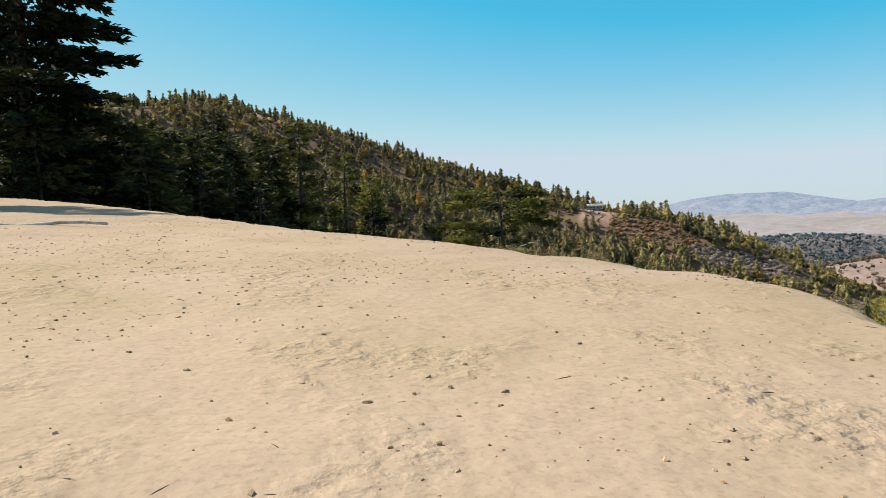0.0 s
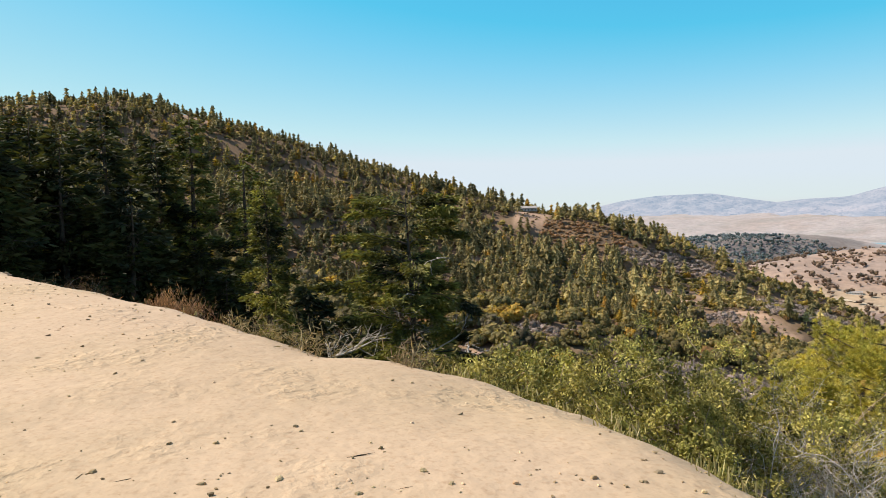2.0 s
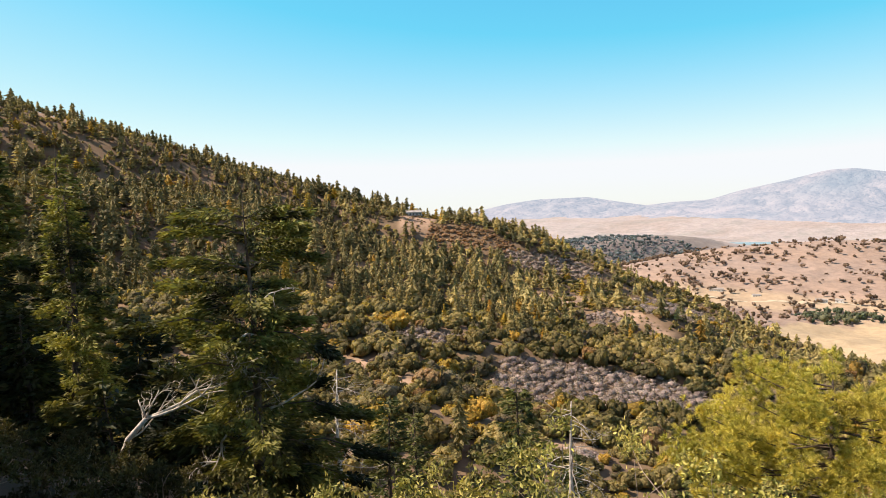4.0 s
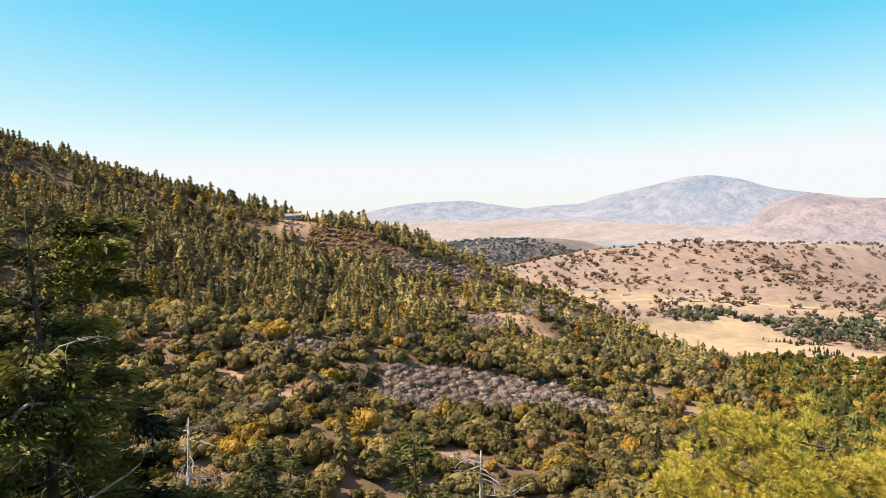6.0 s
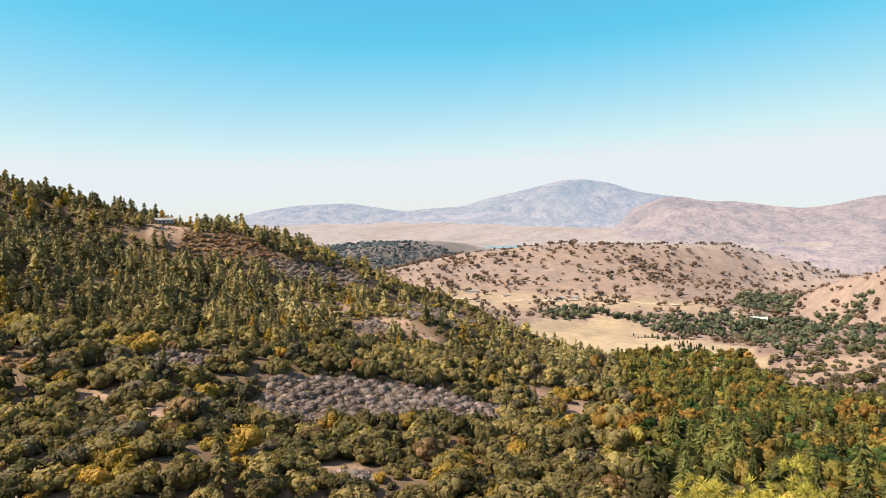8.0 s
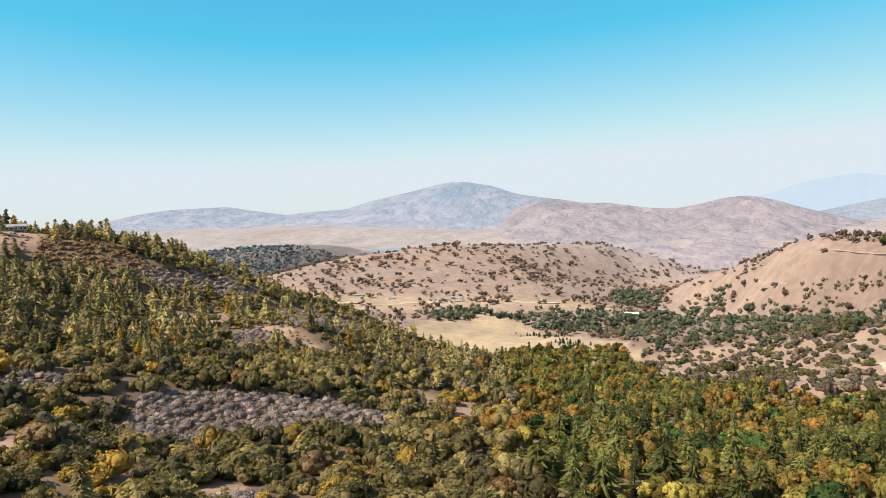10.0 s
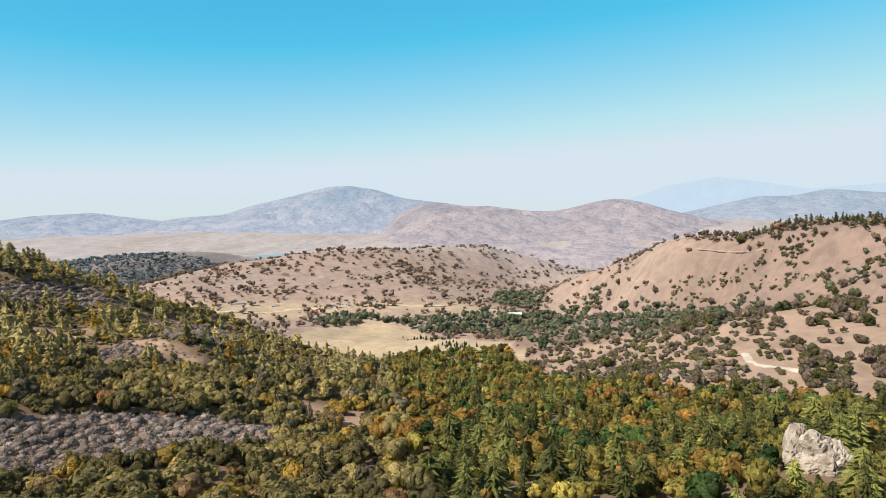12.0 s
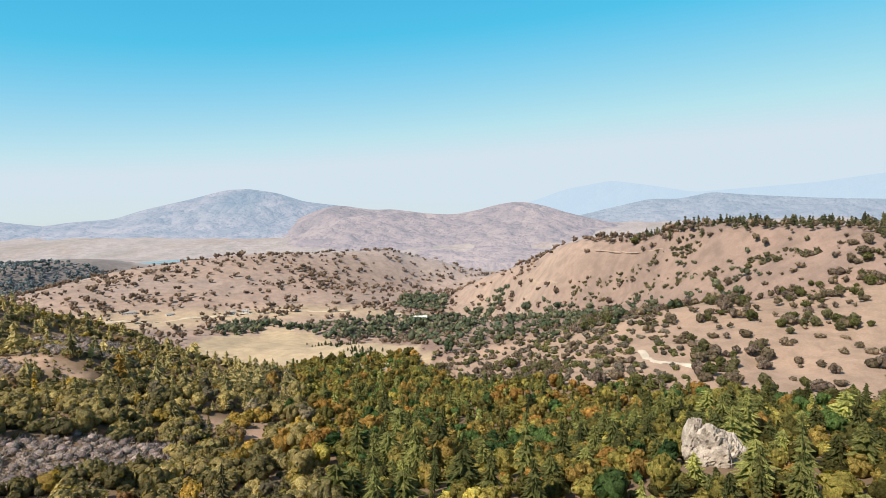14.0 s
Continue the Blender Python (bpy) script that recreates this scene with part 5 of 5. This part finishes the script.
def litter(name, count, seed, label, tint_a, tint_b, sizes, box_of, mat, curl, category, past=(-99, 0.3), bare=-0.02):
    rng = np.random.default_rng(seed)
    x, y = rng.uniform(box_of[0], box_of[1], count), rng.uniform(box_of[2], box_of[3], count)
    s = beyond_edge(x, y)
    keep = (s > past[0]) & (s < past[1]) & (fbm(x / 1.6, y / 1.6) + rng.normal(0, 0.18, count) > bare)
    x, y = x[keep], y[keep]
    unit = [lump(rng, 4, 5, 0.35) for _ in range(4)]
    verts, faces, at, z = [], [], 0, land(x, y)
    for k in range(len(x)):
        v, f = unit[k % 4]
        size = sizes[0] * (sizes[1] / sizes[0]) ** (rng.random() ** 2)
        a = rng.random() * 6.3
        w = v * (size * curl[0] * rng.uniform(0.6, 1.4), size * curl[1], size * curl[2])
        w = np.stack([w[:, 0] * math.cos(a) - w[:, 1] * math.sin(a), w[:, 0] * math.sin(a) + w[:, 1] * math.cos(a), w[:, 2]], 1)
        verts.append(w + (x[k], y[k], z[k] + size * curl[2] * 0.4))
        faces.append(f + at)
        at += len(v)
    v = np.concatenate(verts)
    t = np.repeat(blended(rng, len(x), tint_a, tint_b, 0.2), len(unit[0][0]), axis=0)
    return tagged(part(name, (v, np.concatenate(faces)), mat, tint=t), label, category, kind="stuff")


litter("gravel", 15000, 12, "loose tan grit and clods scattered over the sand", (0.34, 0.23, 0.14), (0.62, 0.47, 0.32), (0.005, 0.019), (-10, 4.5, 1.6, 19), DRY_GRASS, (1, 0.8, 0.5), "gravel", (-99, 0.3), 0.08)
litter("twigs", 700, 13, "short dark twigs and bark scraps on the sand", (0.10, 0.07, 0.05), (0.26, 0.19, 0.13), (0.006, 0.013), (-10, 4.5, 1.6, 19), DRY_GRASS, (5.0, 0.25, 0.25), "twigs")


litter("scree", 2600, 14, "broken tan rock and clods on the slope below the brink", (0.30, 0.215, 0.155), (0.56, 0.43, 0.32), (0.015, 0.085), (-6, 2.5, 12.5, 24), DRY_GRASS, (1, 0.8, 0.6), "scree", (0.3, 6.0), -0.12)


def grass_tuft(x, y, tall, blades, seed, label):
    rng = np.random.default_rng(seed)
    tuft = np.zeros((blades, 3)) + rng.normal(0, 0.09, (blades, 3)) * (1, 1, 0)
    ways = rng.normal(0, 0.33, (blades, 3)) * (1, 1, 0) + (0, 0, 1)
    ob = part("grass_tuft", leaf_cards(tuft, ways, tall, 0.012, rng, 0.2), DRY_GRASS, tint=np.repeat(blended(rng, blades, (0.34, 0.27, 0.13), (0.55, 0.46, 0.27)), 4, axis=0))
    ob.matrix_world = pose(x, y, height_at(x, y) - 0.02)
    return tagged(ob, label, "grass", "dry grass along the brink", "stuff")


rng = np.random.default_rng(17)
for k in range(28):
    n = rng.integers(2, 11)
    (ax, ay, _), (bx, by, _) = KNOLL_EDGE[n + 1], KNOLL_EDGE[n + 2]
    f, off = rng.random(), rng.uniform(0.2, 1.6)
    x, y = ax + (bx - ax) * f + off * 0.8, ay + (by - ay) * f + off * 0.6
    grass_tuft(x, y, rng.uniform(0.05, 0.13), 26, 300 + k, "tuft of dry straw-coloured grass on the brink")


# ---- the outcrop in the valley ----
def outcrop(x, y, seed):
    """A great pale rock: slanting slabs split by cracks."""
    rng = np.random.default_rng(seed)
    rock = thing("rock_outcrop", (x, y, height_at(x, y) - 1.0), "huge pale granite outcrop rising above the trees", "rock", turn=-78)
    for n, (px, py, pz, sx, sy, sz, tilt) in enumerate([(0, 0, 5.5, 7.0, 5.5, 9.0, -8), (-5.6, 0.5, 6.5, 4.6, 5.0, 8.6, 4), (5.6, -0.5, 4.2, 6.0, 5.0, 7.6, -14), (1.2, -3.4, 3.0, 7.2, 4.0, 6.6, -12), (9.0, 0, 3.2, 4.0, 4.2, 6.6, -10), (-3.0, -3.6, 2.2, 5.0, 3.6, 6.0, 8)]):
        v, f = ball(34, 46)
        for c in rng.normal(size=(14, 3)):
            c = c / np.linalg.norm(c)
            v = v - np.maximum(v @ c - rng.uniform(0.55, 0.88), 0)[:, None] * c
        rough = fbm(v[:, 0] * 3 + n * 9, v[:, 2] * 2.2 + v[:, 1] * 3, 6)
        crack = np.abs(fbm(v[:, 0] * 2.6 + v[:, 2] * 1.2 + 20 + n, v[:, 2] * 1.4 - v[:, 0] + v[:, 1] * 2, 4))
        v = v * (1 + 0.34 * rough - 0.26 * (1 - ease(0.0, 0.045, crack)))[:, None] * (sx, sy, sz)
        slab = part("slab", (v, f), GRANITE, rock)
        slab.location, slab.rotation_euler = (px, py, pz), (radians(rng.uniform(-8, 8)), radians(tilt), radians(rng.uniform(-20, 20)))
    return rock


outcrop(249, 73.5, 31)


# ---- houses ----
def gable(w, d, h, rise, over=0.5):
    v = [(-w / 2 - over, -d / 2 - over, h), (w / 2 + over, -d / 2 - over, h), (w / 2 + over, d / 2 + over, h), (-w / 2 - over, d / 2 + over, h), (-w / 2 - over, 0, h + rise), (w / 2 + over, 0, h + rise)]
    v += [(x, y, z + 0.25) for x, y, z in v]
    q = [(6, 7, 11, 10), (8, 9, 10, 11), (0, 4, 5, 1), (2, 5, 4, 3), (0, 1, 7, 6), (2, 3, 9, 8), (0, 6, 10, 4), (4, 10, 9, 3), (1, 5, 11, 7), (5, 2, 8, 11)]
    return np.array(v, float), np.array([t for a, b, c, e in q for t in ((a, b, c), (a, c, e))])


def house(name, x, y, w, d, h, rise, turn, label, windows, roof=ROOFING, deck=False):
    base = thing(name, (x, y, height_at(x, y) - 0.4), label, "house", turn=turn)
    v, f = box(-w / 2, -d / 2, 0, w / 2, d / 2, h)
    ends = np.array([(-w / 2, -d / 2, h), (-w / 2, d / 2, h), (-w / 2, 0, h + rise), (w / 2, -d / 2, h), (w / 2, d / 2, h), (w / 2, 0, h + rise)])
    part("wall", joined([(v, f), (ends, [(0, 2, 1), (3, 4, 5)])]), WHITEWASH, base)
    part("roof", gable(w, d, h, rise), roof, base)
    for k in range(windows):
        cx = -w / 2 + w * (k + 0.5) / windows
        win = part("window", box(cx - 0.7, -d / 2 - 0.06, h * 0.35, cx + 0.7, -d / 2 + 0.02, h * 0.8), DARK_GLASS, base)
        part("frame", joined([box(cx - 0.82, -d / 2 - 0.09, h * 0.8, cx + 0.82, -d / 2 - 0.01, h * 0.86), box(cx - 0.82, -d / 2 - 0.09, h * 0.29, cx + 0.82, -d / 2 - 0.01, h * 0.35)]), WHITEWASH, win)
    if deck:
        part("deck", box(-w / 2 - 1, -d / 2 - 4, h * 0.1, w / 2 + 1, -d / 2, h * 0.18), BARK, base)
        for k in range(6):
            cx = -w / 2 + w * k / 5
            part("post", box(cx - 0.12, -d / 2 - 3.8, -3, cx + 0.12, -d / 2 - 3.5, h), BARK, base)
    return base


house("house", 138, 640, 15, 8, 3.2, 1.6, -10, "low white house with a grey roof on the wooded ridge", 5, ROOFING, True)
house("house", 858, 1206, 26, 11, 4.0, 2.6, -38, "white farmhouse with a grey roof in the valley", 6)
house("house", 985, 1076, 20, 10, 4.0, 2.4, -40, "small white farmhouse beside the valley road", 5)
house("barn", 1012, 1062, 14, 9, 4.5, 2.6, -50, "pale grey barn near a farmhouse", 2)
house("barn", 1196, 775, 30, 13, 5.5, 3.4, -55, "long white barn by the oaks along the creek", 4, WHITEWASH)
house("house", 905, 1150, 14, 8, 3.6, 2.0, -30, "small pale house behind roadside trees", 3)
house("house", 1350, 1900, 18, 10, 4.0, 2.4, -40, "pale distant house among valley trees", 4)


# ---- trees that stand alone ----
def oak_model(seed, dark, light):
    rng = np.random.default_rng(seed)
    tree = thing("oak_tree", (0, 0, 0), "broad grey-green oak standing on dry grass", "tree")
    part("trunk", joined([tube([(0, 0, -0.1), (0.02, 0.03, 0.3), (0.05, 0.02, 0.62)], (0.07, 0.05, 0.03), 7), tube([(0.02, 0.02, 0.25), (0.3, 0.1, 0.6)], (0.035, 0.012), 5), tube([(0.02, 0.02, 0.28), (-0.26, -0.12, 0.58)], (0.03, 0.012), 5)]), BARK, tree)
    shape = shrub_unit(rng, 190, 7, 3, 6, 1.15, True, 0.25)
    v = shape[0] + (0, 0, 0.12)
    t = np.clip(0.5 + 1.6 * fbm(v[:, 0] * 2 + seed, v[:, 1] * 2 + v[:, 2]), 0, 1)[:, None]
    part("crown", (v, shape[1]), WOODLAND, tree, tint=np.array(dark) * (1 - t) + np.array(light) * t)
    return tree


def stood(model, x, y, size, turn, first, lumpy=(1, 1, 1)):
    """Puts the model itself at its first place and copies at all later ones."""
    m = pose(x, y, height_at(x, y) - 0.1 * size, rz=turn)
    if first:
        model.matrix_world = m
        made = model
    else:
        made = copy_thing(model, m)
    made.scale = (size * lumpy[0], size * lumpy[1], size * lumpy[2])
    return made


oak_kinds = [oak_model(400 + k, d, l) for k, (d, l) in enumerate([((0.09, 0.088, 0.045), (0.19, 0.165, 0.09)), ((0.13, 0.10, 0.075), (0.26, 0.20, 0.155)), ((0.075, 0.08, 0.035), (0.17, 0.16, 0.06)), ((0.15, 0.11, 0.10), (0.28, 0.21, 0.19))])]
rng = np.random.default_rng(33)
used, spots = set(), []
while len(spots) < 290:
    x, y = rng.uniform(440, 900), rng.uniform(-20, 330)
    here = np.array([x]), np.array([y])
    if inside(FOREST, *here)[0] or near_line(TRACK, *here)[0] < 8 or rng.random() > 0.05 + 0.9 * float(ease(0.02, 0.2, fbm(here[0] / 42, here[1] / 42)[0])):
        continue
    if all((x - a) ** 2 + (y - b) ** 2 > 30 for a, b in spots):
        spots.append((x, y))
for x, y in spots:
    k = int(rng.integers(0, 4))
    ob = stood(oak_kinds[k], x, y, rng.uniform(3.0, 6.8), rng.uniform(0, 360), k not in used, (rng.uniform(0.75, 1.2), rng.uniform(0.75, 1.2), rng.uniform(0.85, 1.35)))
    used.add(k)
    tagged(ob, group="oaks on the dry slope")
lone = stood(oak_kinds[2], 1047, 306, 9.0, 40, False)
tagged(lone, "large dark lone oak on a smooth dry hillside", "tree")


def sapling_model(seed):
    rng = np.random.default_rng(seed)
    tree = thing("young_fir", (0, 0, 0), "small dark young fir growing in the pale meadow", "tree", "young firs in the meadow")
    part("trunk", tube([(0, 0, -0.05), (0, 0, 0.5), (0, 0, 0.98)], (0.022, 0.014, 0.003), 5), BARK, tree)
    v, f = conifer_unit(rng, 11, 9)
    part("needles", (v, f), WOODLAND, tree, tint=np.broadcast_to((0.06, 0.075, 0.035), v.shape))
    return tree


sapling = sapling_model(500)
for n in range(64):
    f, g = rng.random(), rng.random()
    x, y = 690 + 210 * f + 30 * (g - 0.5), 545 + 260 * f + 90 * (g - 0.5) - 20
    stood(sapling, x, y, rng.uniform(3.5, 9.0), rng.uniform(0, 360), n == 0)
